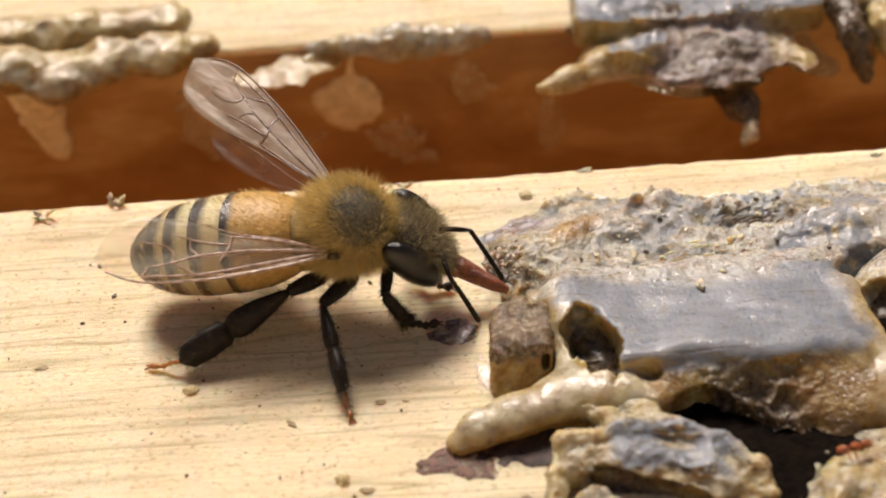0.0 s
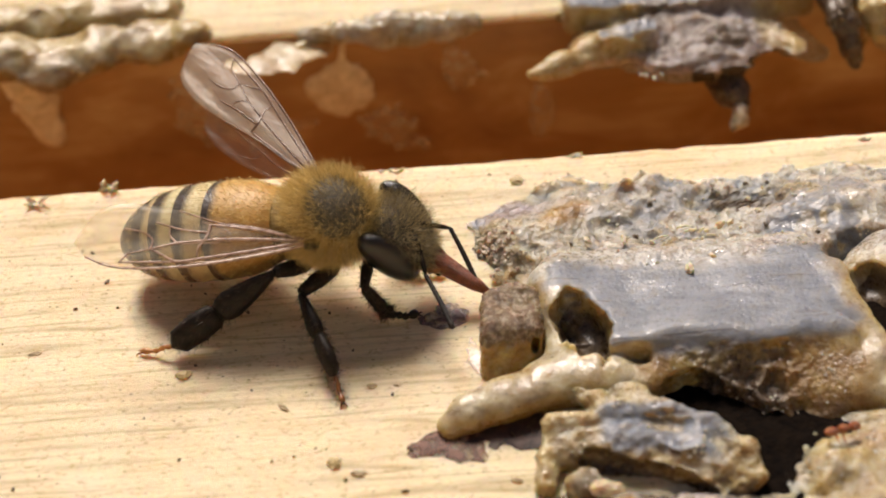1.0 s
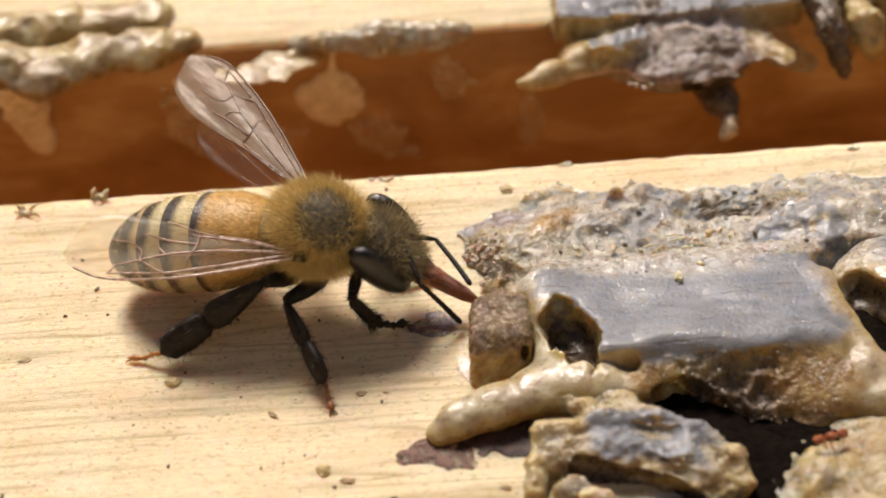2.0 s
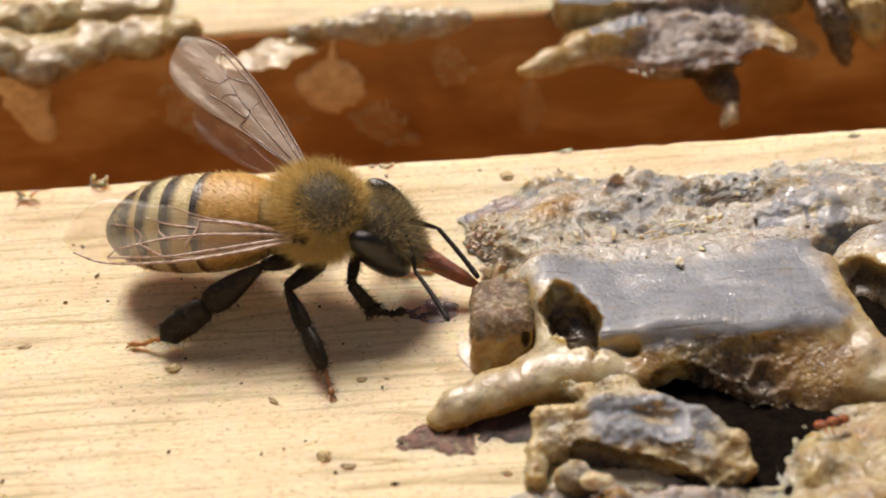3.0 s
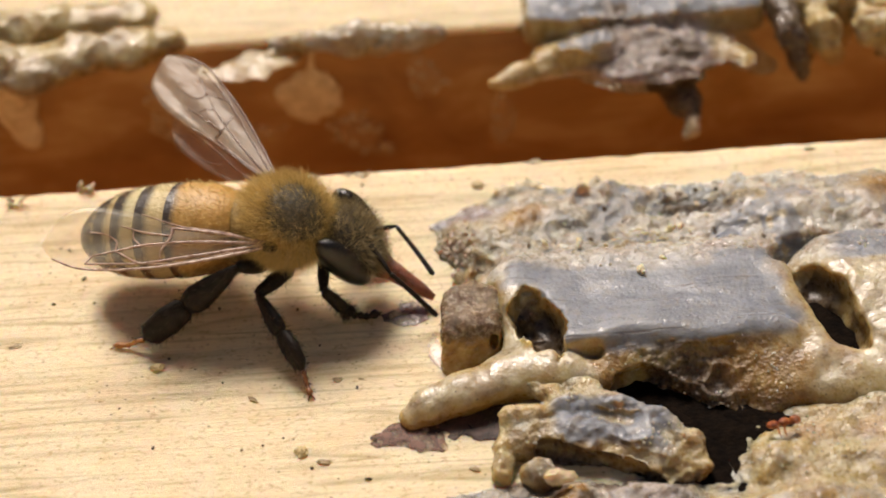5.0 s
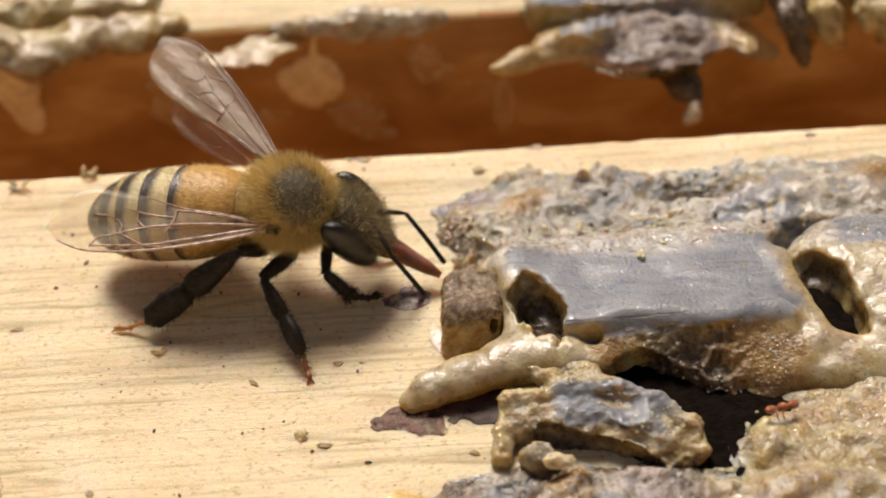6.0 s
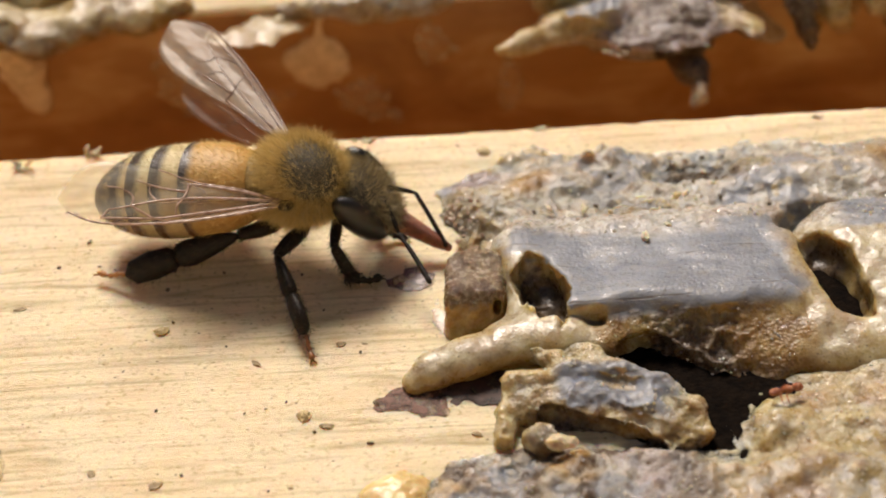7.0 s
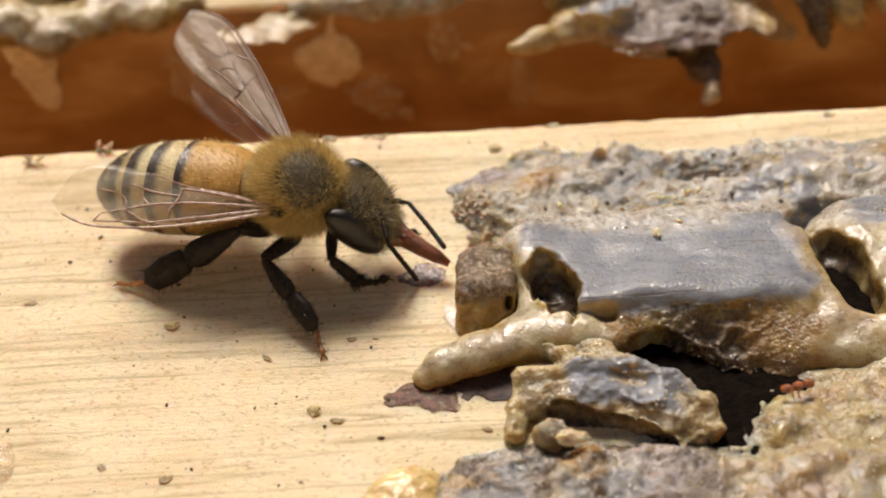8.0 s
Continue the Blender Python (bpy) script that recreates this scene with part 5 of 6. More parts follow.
# head: its own space has the neck as origin
HEAD_DOWN = Matrix.Rotation(radians(-62), 4, "Y").to_3x3()
H_C = Vector((0.80, 0, -0.05))


def face_shape(p):
    low = max(0.0, -p.z)
    p.y *= 1 - 0.42 * low**1.3
    p.x += 0.12 * low**2
    return p


head_bm = globe(bmesh.new(), H_C, (0.70, 1.55, 1.42), HEAD_DOWN, 36, 26, face_shape)
head = part("head", head_bm, FACE, bee, "dusty grey brown triangular face")


def on_head(x, y, z):
    return H_C + HEAD_DOWN @ Vector((x, y, z))


for s in (-1, 1):
    tilt = HEAD_DOWN @ Matrix.Rotation(radians(-13 * s), 3, "X") @ Matrix.Rotation(radians(14 * s), 3, "Z")
    part("eye", globe(bmesh.new(), on_head(-0.12, 1.16 * s, 0.16), (0.66, 0.55, 1.34), tilt, 28, 22), EYE_BLACK, head, "glossy black compound eye")
    part("mandible", tube(bmesh.new(), [on_head(0.2, 0.5 * s, -1.15), on_head(0.3, 0.38 * s, -1.5), on_head(0.36, 0.08 * s, -1.75)], [0.2, 0.16, 0.06], 10), BROWN_LEG, head)
part("labrum", globe(bmesh.new(), on_head(0.22, 0, -1.2), (0.3, 0.6, 0.4), HEAD_DOWN, 18, 12), FACE, head)
for k in range(3):
    part("ocellus", globe(bmesh.new(), on_head(0.12, (k - 1) * 0.28, 1.38 - 0.06 * (k % 2 == 0)), (0.1, 0.1, 0.1), None, 10, 8), EYE_BLACK, head)
part("proboscis", tube(bmesh.new(), [on_head(0.2, 0, -1.2), on_head(0.42, -0.05, -1.7), on_head(0.65, -0.15, -2.2), on_head(0.95, -0.28, -2.75), on_head(1.2, -0.4, -3.2)], [0.40, 0.36, 0.31, 0.25, 0.12], 12), TONGUE, head, "reddish brown tongue")
part("galea", tube(bmesh.new(), [on_head(0.3, -0.26, -1.2), on_head(0.5, -0.28, -1.75), on_head(0.75, -0.3, -2.4)], [0.14, 0.12, 0.04], 8, 0.6), TONGUE, head)
roots = []
while len(roots) < 6000:
    d = Vector((rng.gauss(0, 1), rng.gauss(0, 1), rng.gauss(0, 1))).normalized()
    if abs(d.y) > 0.84 or d.z < -0.75:
        continue
    q = face_shape(d.copy())
    roots.append((on_head(q.x * 0.70, q.y * 1.55, q.z * 1.42), HEAD_DOWN @ d))
hairs("fuzz", roots, [rng.uniform(0.16, 0.5) for _ in roots], Vector((0.1, 0, 0.1)), 0.008, FUZZ_FACE, head, "fine tan face hairs")


# antennae and legs: straight parts along +x, turned into place by motions()
def feeler(name, length, radii, mat, rings=1):
    n = 1 + 3 * rings
    pts = [(length * k / n, 0.03 * math.sin(math.pi * k / n), 0) for k in range(n + 1)]
    r = [radii[0] + (radii[1] - radii[0]) * k / n - (0.012 if rings > 1 and k % 3 == 0 else 0) for k in range(n + 1)]
    r[-1] *= 0.6
    return part(name, tube(bmesh.new(), pts, r, 8), mat, bee)


SCAPE, FLAGEL = 1.4, 2.3
antennae = {s: (feeler("antenna_scape", SCAPE, (0.10, 0.09), CUTICLE), feeler("antenna_flagellum", FLAGEL, (0.085, 0.105), CUTICLE, 10)) for s in (1, -1)}


def limb(name, pts, radii, mat, flat=1.0, parent=None, hair=0, label=""):
    ob = part(name, tube(bmesh.new(), pts, radii, 14, flat), mat, parent or bee, label)
    if hair:
        roots = []
        for _ in range(hair):
            k = rng.uniform(0.3, len(pts) - 1.2)
            i, f = int(k), k - int(k)
            a = rng.uniform(0, 2 * math.pi)
            p = Vector(pts[i]).lerp(Vector(pts[i + 1]), f)
            r = radii[i] + (radii[i + 1] - radii[i]) * f
            d = Vector((0.0, math.cos(a) * flat, math.sin(a)))
            roots.append((p + d * r, Vector((0.2, math.cos(a), math.sin(a))).normalized()))
        hairs("bristles", roots, [rng.uniform(0.1, 0.3) for _ in roots], Vector((0.9, 0, 0)), 0.008, FUZZ_DARK, ob, "short dark bristles")
    return ob


def leg(lengths, thick, wide, foot, toe_mat=ORANGE_FOOT):
    """Femur, tibia with basitarsus, and the jointed tarsus with two claws."""
    f, t, b = lengths
    femur = limb("femur", [(0, 0, 0), (0.15 * f, 0, 0), (0.5 * f, 0, 0), (0.9 * f, 0, 0), (f, 0, 0)], [0.16, 0.24 * thick, 0.27 * thick, 0.2 * thick, 0.15], CUTICLE, 1, None, 160)
    tibia = limb("tibia", [(0, 0, 0), (0.1 * t, 0, 0), (0.3 * t, 0, 0), (0.55 * t, 0, 0), (0.78 * t, 0, 0), (0.92 * t, 0, 0), (t, 0, 0)], [0.12, 0.19, 0.23 + 0.1 * wide, 0.26 + 0.18 * wide, 0.29 + 0.22 * wide, 0.27 + 0.18 * wide, 0.2 + 0.12 * wide], CUTICLE, 0.62, None, 260)
    limb("basitarsus", [(0.98 * t, 0, 0), (t + 0.1 * b, 0, 0), (t + 0.45 * b, 0, 0.02), (t + 0.85 * b, 0, 0), (t + b, 0, 0)], [0.2 + 0.1 * wide, 0.28 + 0.18 * wide, 0.34 + 0.20 * wide, 0.27 + 0.18 * wide, 0.09], CUTICLE, 0.6, tibia, 260)
    pts = [(foot * k / 9, 0, 0.05 * math.sin(k * 0.9)) for k in range(10)]
    w = 1.7 if toe_mat is CUTICLE else 1.15
    tarsus = limb("tarsus", pts, [w * v for v in (0.05, 0.085, 0.05, 0.085, 0.05, 0.085, 0.05, 0.09, 0.10, 0.05)], toe_mat, 1, None, 30, "orange brown jointed foot" if toe_mat is ORANGE_FOOT else "dark brown jointed foot")
    for s in (-1, 1):
        part("claw", tube(bmesh.new(), [(foot * 0.96, 0, 0), (foot + 0.1, 0.09 * s, 0.03), (foot + 0.2, 0.13 * s, -0.03)], [0.04, 0.03, 0.008], 6), toe_mat, tarsus)
    return femur, tibia, tarsus


# joint on the body, lengths of femur, tibia and basitarsus, bend of the knee
LEGS = {
    "hind_near": ((-0.75, -0.8, -1.35), (1.55, 2.35, 1.95), 1.1, 1.05, 1.15, (-0.3, -0.7, 0.9)),
    "mid_near": ((0.2, -0.9, -1.4), (1.7, 1.7, 1.55), 1.1, 0.6, 0.95, (-1.0, -0.5, 0.1)),
    "fore_near": ((1.3, -0.7, -1.2), (1.2, 1.15, 0.35), 0.8, -0.2, 1.0, (-0.5, -0.9, 0.2)),
    "hind_far": ((-0.75, 0.8, -1.35), (1.55, 2.35, 1.95), 1.1, 1.0, 1.15, (-0.3, 0.7, 0.9)),
    "mid_far": ((0.2, 0.9, -1.4), (2.0, 1.6, 1.5), 1.1, 0.5, 0.95, (-0.9, 0.6, 0.9)),
    "fore_far": ((1.15, 0.7, -1.15), (1.35, 1.3, 0.35), 0.7, -0.45, 1.0, (-0.2, 0.9, 0.2)),
}
legs = {k: leg(v[1], v[2], v[3], v[4], ORANGE_FOOT if k.startswith("hind") else BROWN_LEG if k.startswith("mid") else CUTICLE) for k, v in LEGS.items()}


# wings: length along +x, leading edge at y = 0 and trailing edge towards +y
def bow(pts, n=6):
    """A smooth line through points."""
    out = []
    q = [Vector(p) for p in pts]
    q = [q[0] * 2 - q[1], *q, q[-1] * 2 - q[-2]]
    for a, b, c, d in zip(q, q[1:], q[2:], q[3:]):
        for k in range(n):
            t = k / n
            out.append(0.5 * (2 * b + (c - a) * t + (2 * a - 5 * b + 4 * c - d) * t * t + (3 * b - a - 3 * c + d) * t**3))
    return [*out, q[-2]]


def wing(name, size, lead, trail, veins, label, share=1.0, bold=1.0, skin=MEMBRANE, line_mat=VEIN):
    lean = share * math.atan2(lead[-1][1], lead[-1][0])
    swing = lambda pts: [(x * math.cos(lean) + y * math.sin(lean), y * math.cos(lean) - x * math.sin(lean), 0) for x, y in pts]
    top, low = bow(swing(lead)), bow(swing(trail))
    rows, cols = 40, 9
    pick = lambda line, f: line[min(int(f * (len(line) - 1)), len(line) - 2)].lerp(line[min(int(f * (len(line) - 1)), len(line) - 2) + 1], f * (len(line) - 1) - min(int(f * (len(line) - 1)), len(line) - 2))
    ripple = lambda x, y: 0.05 * math.sin(5.2 * y + 0.6 * x) * min(1, x / 2)
    bm = bmesh.new()
    grid = []
    for i in range(rows + 1):
        a, b = pick(top, i / rows), pick(low, i / rows)
        grid.append([bm.verts.new(((p := a.lerp(b, j / cols)).x * size, p.y * size, ripple(p.x, p.y) * size)) for j in range(cols + 1)])
    for i in range(rows):
        for j in range(cols):
            try:
                bm.faces.new((grid[i][j], grid[i + 1][j], grid[i + 1][j + 1], grid[i][j + 1]))
            except ValueError:
                pass
    bmesh.ops.remove_doubles(bm, verts=bm.verts, dist=0.01)
    ob = part(name, bm, skin, bee, label)
    thick = ob.modifiers.new("thickness", "SOLIDIFY")
    thick.thickness, thick.offset = 0.012 * MM, 0
    for pts, r in veins:
        line = [(p.x * size, p.y * size, ripple(p.x, p.y) * size) for p in bow(swing(pts), 5)]
        part("vein", tube(bmesh.new(), line, [bold * r * (1 - 0.5 * k / len(line)) for k in range(len(line))], 6), line_mat, ob)
    return ob


F_LEAD = [(0, 0.0), (1.6, -0.12), (3.6, -0.14), (5.4, 0.0), (6.7, 0.25), (7.5, 0.75), (7.8, 1.25)]
F_TRAIL = [(0, 0.12), (1.4, 0.72), (2.9, 1.22), (4.2, 1.85), (5.6, 2.35), (6.9, 2.25), (7.8, 1.25)]
F_VEINS = [
    (F_LEAD[:6], 0.042), ([(0, 0.08), (1.8, 0.08), (3.7, 0.08), (4.6, 0.1), (6.4, 0.35)], 0.042), ([(0, 0.12), (1.6, 0.42), (3.0, 0.62), (3.5, 0.66)], 0.045),
    ([(0, 0.14), (1.4, 0.66), (2.8, 1.1), (3.2, 1.2)], 0.04), ([(3.2, 1.2), (3.3, 0.92), (3.5, 0.66), (3.75, 0.4), (3.8, 0.1)], 0.035), ([(3.5, 0.66), (4.4, 0.72), (5.3, 0.66), (6.1, 0.62)], 0.03),
    ([(3.3, 0.92), (4.2, 1.2), (5.0, 1.55)], 0.03), ([(4.4, 0.72), (4.6, 1.05), (4.55, 1.35)], 0.025), ([(5.3, 0.66), (5.2, 1.0), (5.5, 1.3), (6.1, 1.5)], 0.025), ([(4.6, 0.1), (5.0, 0.4), (5.3, 0.66)], 0.028), ([(6.4, 0.35), (6.1, 0.62)], 0.025), (F_TRAIL[:4], 0.028),
]
H_LEAD = [(0, 0.0), (1.4, 0.05), (3.0, 0.1), (4.4, 0.4), (5.2, 1.0), (5.4, 1.4)]
H_TRAIL = [(0, 0.15), (1.0, 0.85), (2.2, 1.45), (3.5, 1.85), (4.7, 1.85), (5.4, 1.4)]
H_VEINS = [(H_LEAD[:5], 0.035), ([(0, 0.1), (1.5, 0.55), (2.8, 0.75), (4.2, 1.0)], 0.03), ([(0, 0.12), (1.3, 0.9), (2.4, 1.35)], 0.025), ([(2.4, 0.7), (2.5, 1.1), (3.3, 1.6)], 0.022)]
wings = {
    "near": (wing("forewing", 0.98, F_LEAD, F_TRAIL, F_VEINS, "clear veined forewing folded along the abdomen", 0.15, 1.5, VEIL_MEMBRANE, VEIN_PALE), wing("hindwing", 0.93, H_LEAD, H_TRAIL, H_VEINS, "clear hindwing", 1.0, 1.3, THIN_MEMBRANE, VEIN_PALE)),
    "far": (wing("forewing", 1.0, F_LEAD, F_TRAIL, F_VEINS, "clear veined forewing spread outwards", 1.7, 1.25), wing("hindwing", 0.94, H_LEAD, H_TRAIL, H_VEINS, "clear hindwing", 1.0, 0.5, THIN_MEMBRANE)),
}


# ---- what moves: the bee, its head, feelers, legs and wings ----
# seconds, thorax centre in millimetres, yaw, pitch, and the head's own yaw and pitch
BODY = [
    (0.0, 0.52, 0.55, 3.31, 1.1, 0.3, -7.6, 24.0),
    (0.5, 0.54, 0.65, 3.36, 1.9, -1.4, -12.4, 30.2),
    (1.0, 0.21, 0.34, 3.29, -4.1, -2.0, -12.5, 24.3),
    (1.5, 0.14, 0.31, 3.28, -4.0, -1.6, -8.6, 24.6),
    (1.7, 0.19, 0.07, 3.27, -4.6, -1.7, -9.0, 24.3),
    (2.8, 0.13, 0.27, 3.31, -3.1, -0.2, -7.9, 26.1),
    (3.0, 0.16, 0.23, 3.29, -4.2, 0.4, -7.6, 23.2),
    (3.5, 0.06, 0.09, 3.31, -3.1, 2.3, -8.7, 23.6),
    (4.0, 0.12, 0.42, 3.28, -2.4, -0.9, -9.5, 26.8),
    (4.2, -0.00, 0.18, 3.32, -0.5, 3.2, -11.3, 24.5),
    (5.3, -0.21, 0.15, 3.31, -4.1, 0.2, -9.5, 26.7),
    (5.5, 0.17, 0.02, 3.29, -4.4, -0.1, -10.6, 24.0),
    (6.0, -0.11, 0.26, 3.31, -3.9, 0.4, -6.2, 25.2),
    (6.5, -0.15, 0.46, 3.31, -3.2, -0.6, -7.9, 25.2),
    (7.0, 0.13, 0.53, 3.28, -1.2, 1.4, -7.4, 24.1),
    (7.5, -0.08, 0.25, 3.26, -6.2, 1.0, -6.0, 22.5),
    (8.0, -0.37, -0.11, 3.27, -8.0, 2.3, -4.8, 20.7),
]
# seconds, elbow and tip of the far feeler, then of the near one, in the bee's space
FEELERS = [
    (0, 4.48, 0.82, -1.33, 5.32, 0.21, -3.39, 3.37, -1.93, -1.2, 4.25, -1.71, -3.32),
    (0.5, 4.4, 0.69, -0.99, 5.54, -0.67, -2.51, 3.39, -2, -1.4, 3.96, -2.56, -3.56),
    (1, 4.27, 0.89, -1.62, 4.89, -1.14, -2.52, 3.3, -1.98, -1.61, 4.24, -4.03, -2.06),
    (1.5, 3.99, 1.32, -1.26, 6.04, 0.53, -2.31, 3.19, -1.9, -1.58, 4.21, -3.95, -1.87),
    (1.7, 4.04, 1.15, -1.7, 5.43, -0.68, -1.74, 3.56, -1.91, -1.28, 4.82, -1.58, -3.18),
    (2.8, 4.35, 0.99, -1.38, 4.85, -1.02, -2.39, 3.3, -1.93, -1.33, 4.24, -2.36, -3.39),
    (3, 4.33, 0.89, -1.68, 5.43, -1.04, -2.27, 3.39, -1.87, -1.55, 4.58, -3.8, -1.9),
    (3.5, 4.05, 1.19, -1.61, 5.33, -0.71, -1.73, 3.42, -1.8, -0.54, 4.96, -1.8, -2.24),
    (4, 3.81, 1.35, -0.95, 6.02, 0.85, -1.62, 3.45, -1.94, -1.38, 4.88, -2.64, -3.04),
    (4.2, 3.82, 1.27, -0.74, 5.92, 0.46, -1.53, 3.64, -1.88, -1.54, 4.47, -3.99, -1.91),
    (5.3, 4.2, 1.06, -1.58, 5.18, -0.96, -2.12, 3.85, -1.78, -1.24, 5.15, -1.6, -3.13),
    (5.5, 4.36, 0.84, -1.57, 5.34, -1.19, -2.02, 3.5, -1.96, -1.3, 4.63, -2.3, -3.28),
    (6, 4.31, 1.07, -1.43, 5.54, -0.2, -2.95, 3.76, -1.77, -1.31, 4.76, -1.32, -3.33),
    (6.5, 3.96, 1.35, -1.13, 5.07, 0.08, -2.7, 3.66, -1.8, -1.55, 4.32, -1.49, -3.73),
    (7, 4.4, 0.86, -1.58, 5.19, -1.04, -2.61, 3.6, -1.82, -1.54, 4.67, -3.77, -2.09),
    (7.5, 4.2, 1.12, -1.61, 5.47, -0.78, -1.81, 3.92, -1.71, -1.18, 5.28, -1.76, -3.03),
    (8, 4.06, 1.3, -1.52, 5.29, -0.62, -1.86, 3.49, -1.85, -0.95, 4.38, -1.2, -2.97),
]
# seconds, tip of the far wing, then of the near one, in the bee's space
WING_TIPS = [
    (0, -5.46, 6.65, 1.97, -7.59, -2.7, 0.44),
    (0.5, -5.15, 6.97, 1.81, -7.41, -2.7, 0.7),
    (1, -5.45, 6.62, 2.09, -7.54, -2.7, 0.44),
    (1.5, -5.36, 6.75, 1.94, -7.69, -2.69, 0.28),
    (1.7, -5.33, 6.75, 2.02, -7.71, -2.69, 0.38),
    (2.8, -5.47, 6.7, 1.76, -7.46, -2.7, 0.3),
    (3, -5.55, 6.53, 2.07, -7.51, -2.7, 0.09),
    (3.5, -5.26, 6.86, 1.88, -7.64, -2.71, 0.37),
    (4, -5.31, 6.76, 2.07, -7.75, -2.7, 0.48),
    (4.2, -5.06, 7.12, 1.44, -7.73, -2.71, 0.13),
    (5.3, -5.4, 6.73, 1.88, -7.4, -2.7, 0.1),
    (5.5, -5.54, 6.45, 2.31, -7.66, -2.69, 0.58),
    (6, -5.55, 6.57, 1.94, -7.71, -2.7, 0.09),
    (6.5, -5.74, 6.46, 1.66, -7.87, -2.71, -0.1),
    (7, -5.33, 6.89, 1.49, -7.85, -2.71, 0.37),
    (7.5, -5.43, 6.77, 1.63, -7.71, -2.7, 0.22),
    (8, -5.46, 6.68, 1.88, -7.6, -2.7, -0.27),
]
# ankle and toe on the wood, in millimetres
FEET = {
    "hind_near": [(0.0, (-5.3, -2.4, 0.4), (-6.42, -2.18, 0.06)), (6.85, (-5.42, -2.3, 0.4), (-6.47, -2.14, 0.06)), (7.0, (-6.6, -1.0, 0.5), (-8.0, -0.2, 0.15)),
                  (7.15, (-6.6, -1.05, 0.5), (-7.8, -0.4, 0.15)), (7.3, (-6.0, -1.45, 0.4), (-7.2, -1.05, 0.06)), (8.0, (-5.95, -1.5, 0.4), (-7.18, -1.05, 0.06))],
    "mid_near": [(0.0, (0.16, -4.5, 0.5), (0.36, -5.35, 0.05)), (8.0, (0.13, -4.55, 0.5), (0.34, -5.4, 0.05))],
    "fore_near": [(0.0, (2.40, -1.31, 0.35), (3.63, -1.14, 0.12)), (0.5, (2.40, -1.3, 0.35), (3.6, -1.15, 0.12)), (1.0, (2.0, -1.6, 0.35), (3.25, -1.4, 0.12)),
                  (3.5, (1.85, -1.84, 0.35), (3.13, -1.61, 0.12)), (6.5, (1.93, -1.6, 0.35), (3.08, -1.3, 0.12)), (8.0, (1.70, -2.15, 0.35), (2.9, -1.6, 0.12))],
    "hind_far": [(0.0, (-4.6, 3.6, 0.4), (-5.6, 3.9, 0.06)), (8.0, (-4.6, 3.6, 0.4), (-5.6, 3.9, 0.06))],
    "mid_far": [(0.0, (0.3, 4.6, 0.5), (0.5, 5.4, 0.05)), (8.0, (0.3, 4.6, 0.5), (0.5, 5.4, 0.05))],
    "fore_far": [(0.0, (3.0, 0.9, 0.4), (3.9, 0.7, 0.1)), (8.0, (2.8, 0.9, 0.4), (3.7, 0.7, 0.1))],
}


def between(rows, t):
    """A table's values at a time, on straight lines between its rows."""
    ts = [r[0] for r in rows]
    flat = [np.ravel([np.ravel(v) for v in r[1:]]) if not isinstance(r[1], tuple) else np.concatenate(r[1:]) for r in rows]
    return [float(np.interp(t, ts, [f[k] for f in flat])) for k in range(len(flat[0]))]


def along(a, b, up):
    """A pose at a, whose x points to b and whose z leans to up; all in millimetres."""
    x = (b - a).normalized()
    y = Vector(up).cross(x).normalized()
    m = Matrix((x, y, x.cross(y))).transposed().to_4x4()
    return Matrix.Translation(a * MM) @ m


def wing_pose(root, tip, trail):
    x = (tip - root).normalized()
    z = x.cross(Vector(trail)).normalized()
    m = Matrix((x, z.cross(x), z)).transposed().to_4x4()
    return Matrix.Translation(root * MM) @ m


def bend(a, c, l1, l2, pole):
    """The knee between a and c, bent towards pole, and the foot's end that the lengths allow."""
    d = c - a
    if d.length > (l1 + l2) * 0.995:
        d = d.normalized() * (l1 + l2) * 0.995
    n = d.normalized()
    k = (l1 * l1 - l2 * l2 + d.length_squared) / (2 * d.length)
    h = math.sqrt(max(l1 * l1 - k * k, 0))
    p = Vector(pole)
    p = (p - n * p.dot(n)).normalized()
    return a + n * k + p * h, a + d


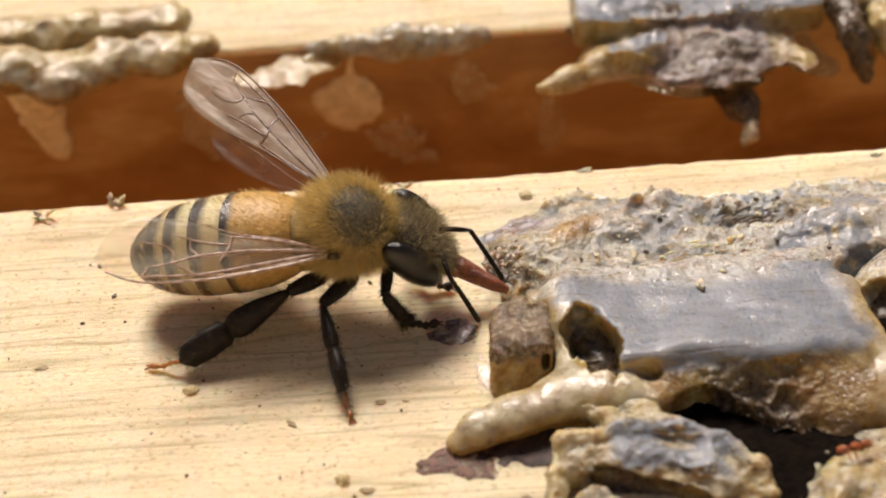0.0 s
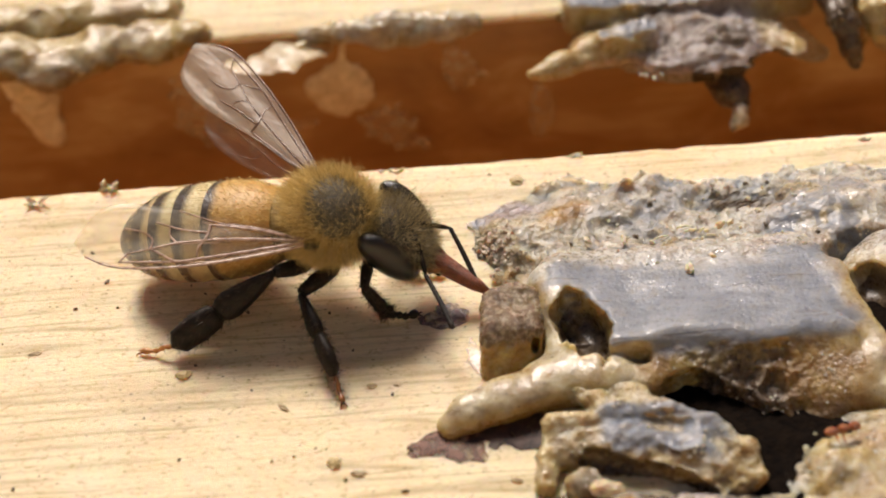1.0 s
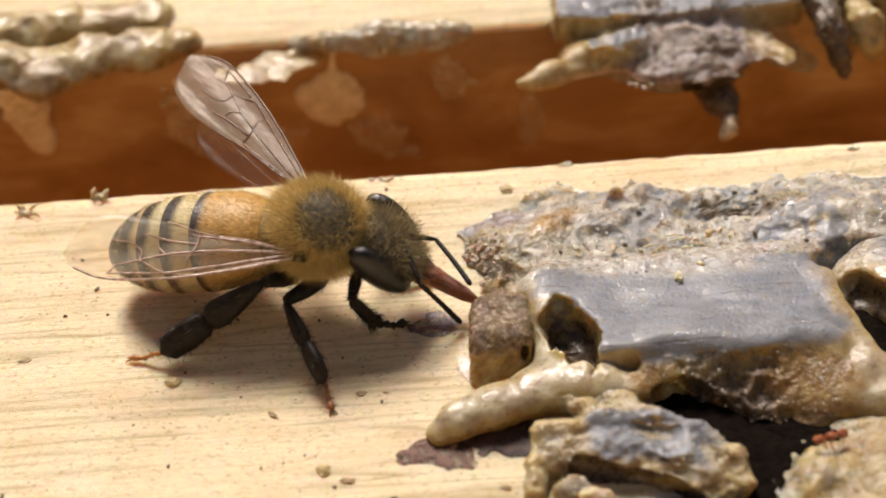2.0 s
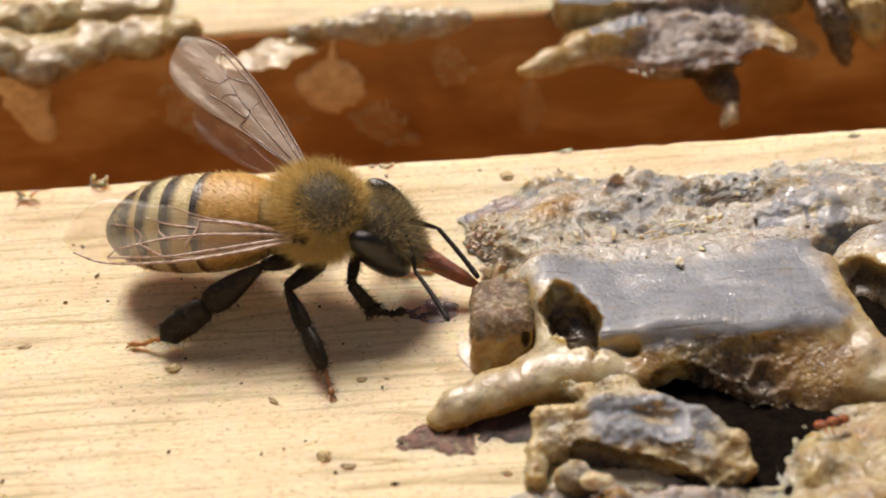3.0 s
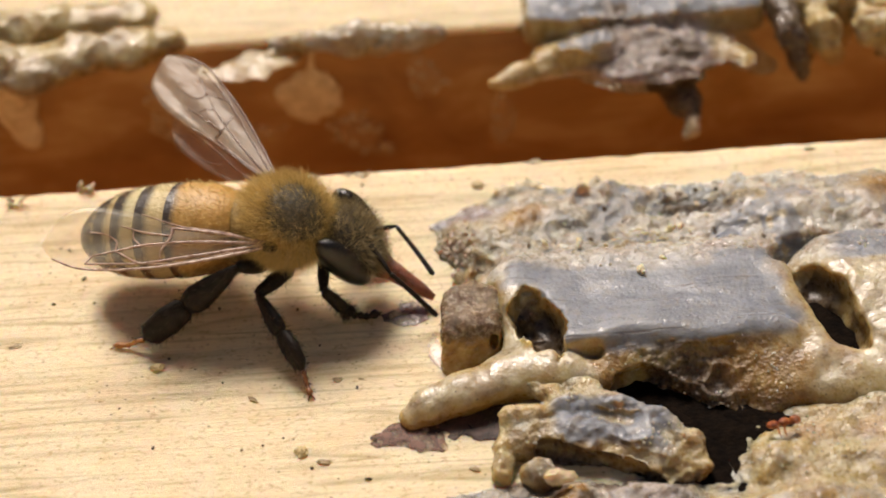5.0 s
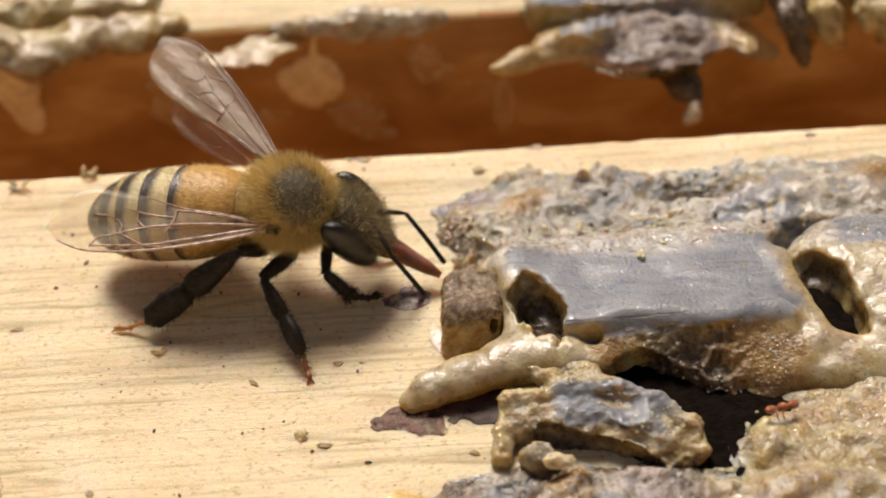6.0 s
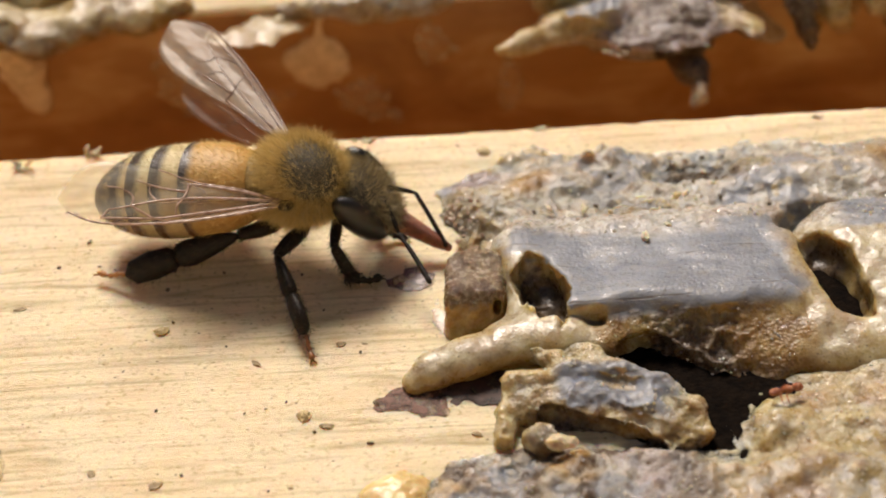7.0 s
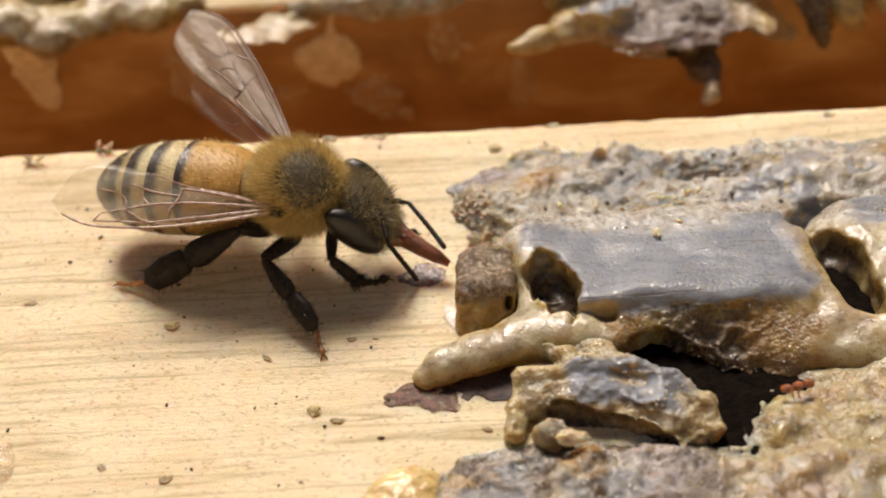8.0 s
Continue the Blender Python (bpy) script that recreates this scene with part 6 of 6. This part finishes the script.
def motions():
    times = sorted({r[0] for r in BODY} | {6.85, 7.15, 7.3})
    rows = {"bee": [], "head": []}
    for t in times:
        x, y, z, yaw, pitch, hyaw, hpitch = between(BODY, t)
        body = pose(x * MM, y * MM, z * MM, 0, pitch, yaw)
        rows["bee"].append((t, body))
        rows["head"].append((t, Matrix.Translation(Vector((1.75, 0, -0.55)) * MM) @ pose(0, 0, 0, 0, hpitch, hyaw)))
        inside = body.inverted()
        turn = rows["head"][-1][1].to_3x3()
        f = between(FEELERS, t)
        for s, k in ((1, 0), (-1, 6)):
            root = Vector((1.75, 0, -0.55)) + turn @ on_head(0.62, 0.33 * s, -0.05)
            elbow = root + (Vector(f[k : k + 3]) - root).normalized() * SCAPE
            rows.setdefault(("scape", s), []).append((t, along(root, elbow, (0, 0, 1))))
            rows.setdefault(("flagel", s), []).append((t, along(elbow, Vector(f[k + 3 : k + 6]), (0, 0, 1))))
        w = between(WING_TIPS, t)
        far, near = Vector((-0.2, 1.35, 0.5)), Vector((-0.5, -1.5, 0.1))
        ftip, ntip = Vector(w[:3]), Vector(w[3:])
        rows.setdefault("far_fore", []).append((t, wing_pose(far, ftip, (-0.75, -0.62, -0.2))))
        rows.setdefault("far_hind", []).append((t, wing_pose(far + Vector((-0.3, -0.1, -0.15)), ftip + Vector((-0.3, -1.0, -0.5)), (-0.75, -0.62, -0.3))))
        rows.setdefault("near_fore", []).append((t, wing_pose(near, ntip, (0.0, 0.84, 0.54))))
        rows.setdefault("near_hind", []).append((t, wing_pose(near + Vector((-0.3, 0.1, -0.1)), ntip + Vector((0.3, 1.7, -0.1)), (0.0, 0.7, 0.7))))
        for name, (root, (a, b, c), _, _, _, pole) in LEGS.items():
            ft = between(FEET[name], t)
            ankle, toe = (inside @ (Vector(ft[k : k + 3]) * MM) / MM for k in (0, 3))
            root = Vector(root)
            knee, ankle = bend(root, ankle, a, b + c, pole)
            rows.setdefault((name, 0), []).append((t, along(root, knee, (0, 0, 1))))
            rows.setdefault((name, 1), []).append((t, along(knee, ankle, (0, 0.3, 1))))
            rows.setdefault((name, 2), []).append((t, along(ankle, toe, (0, 0, 1))))
    walk(bee, rows["bee"])
    walk(head, rows["head"])
    for s in (1, -1):
        walk(antennae[s][0], rows[("scape", s)])
        walk(antennae[s][1], rows[("flagel", s)])
    for side in ("near", "far"):
        walk(wings[side][0], rows[side + "_fore"])
        walk(wings[side][1], rows[side + "_hind"])
    for name, parts in legs.items():
        for k in range(3):
            walk(parts[k], rows[(name, k)])


motions()
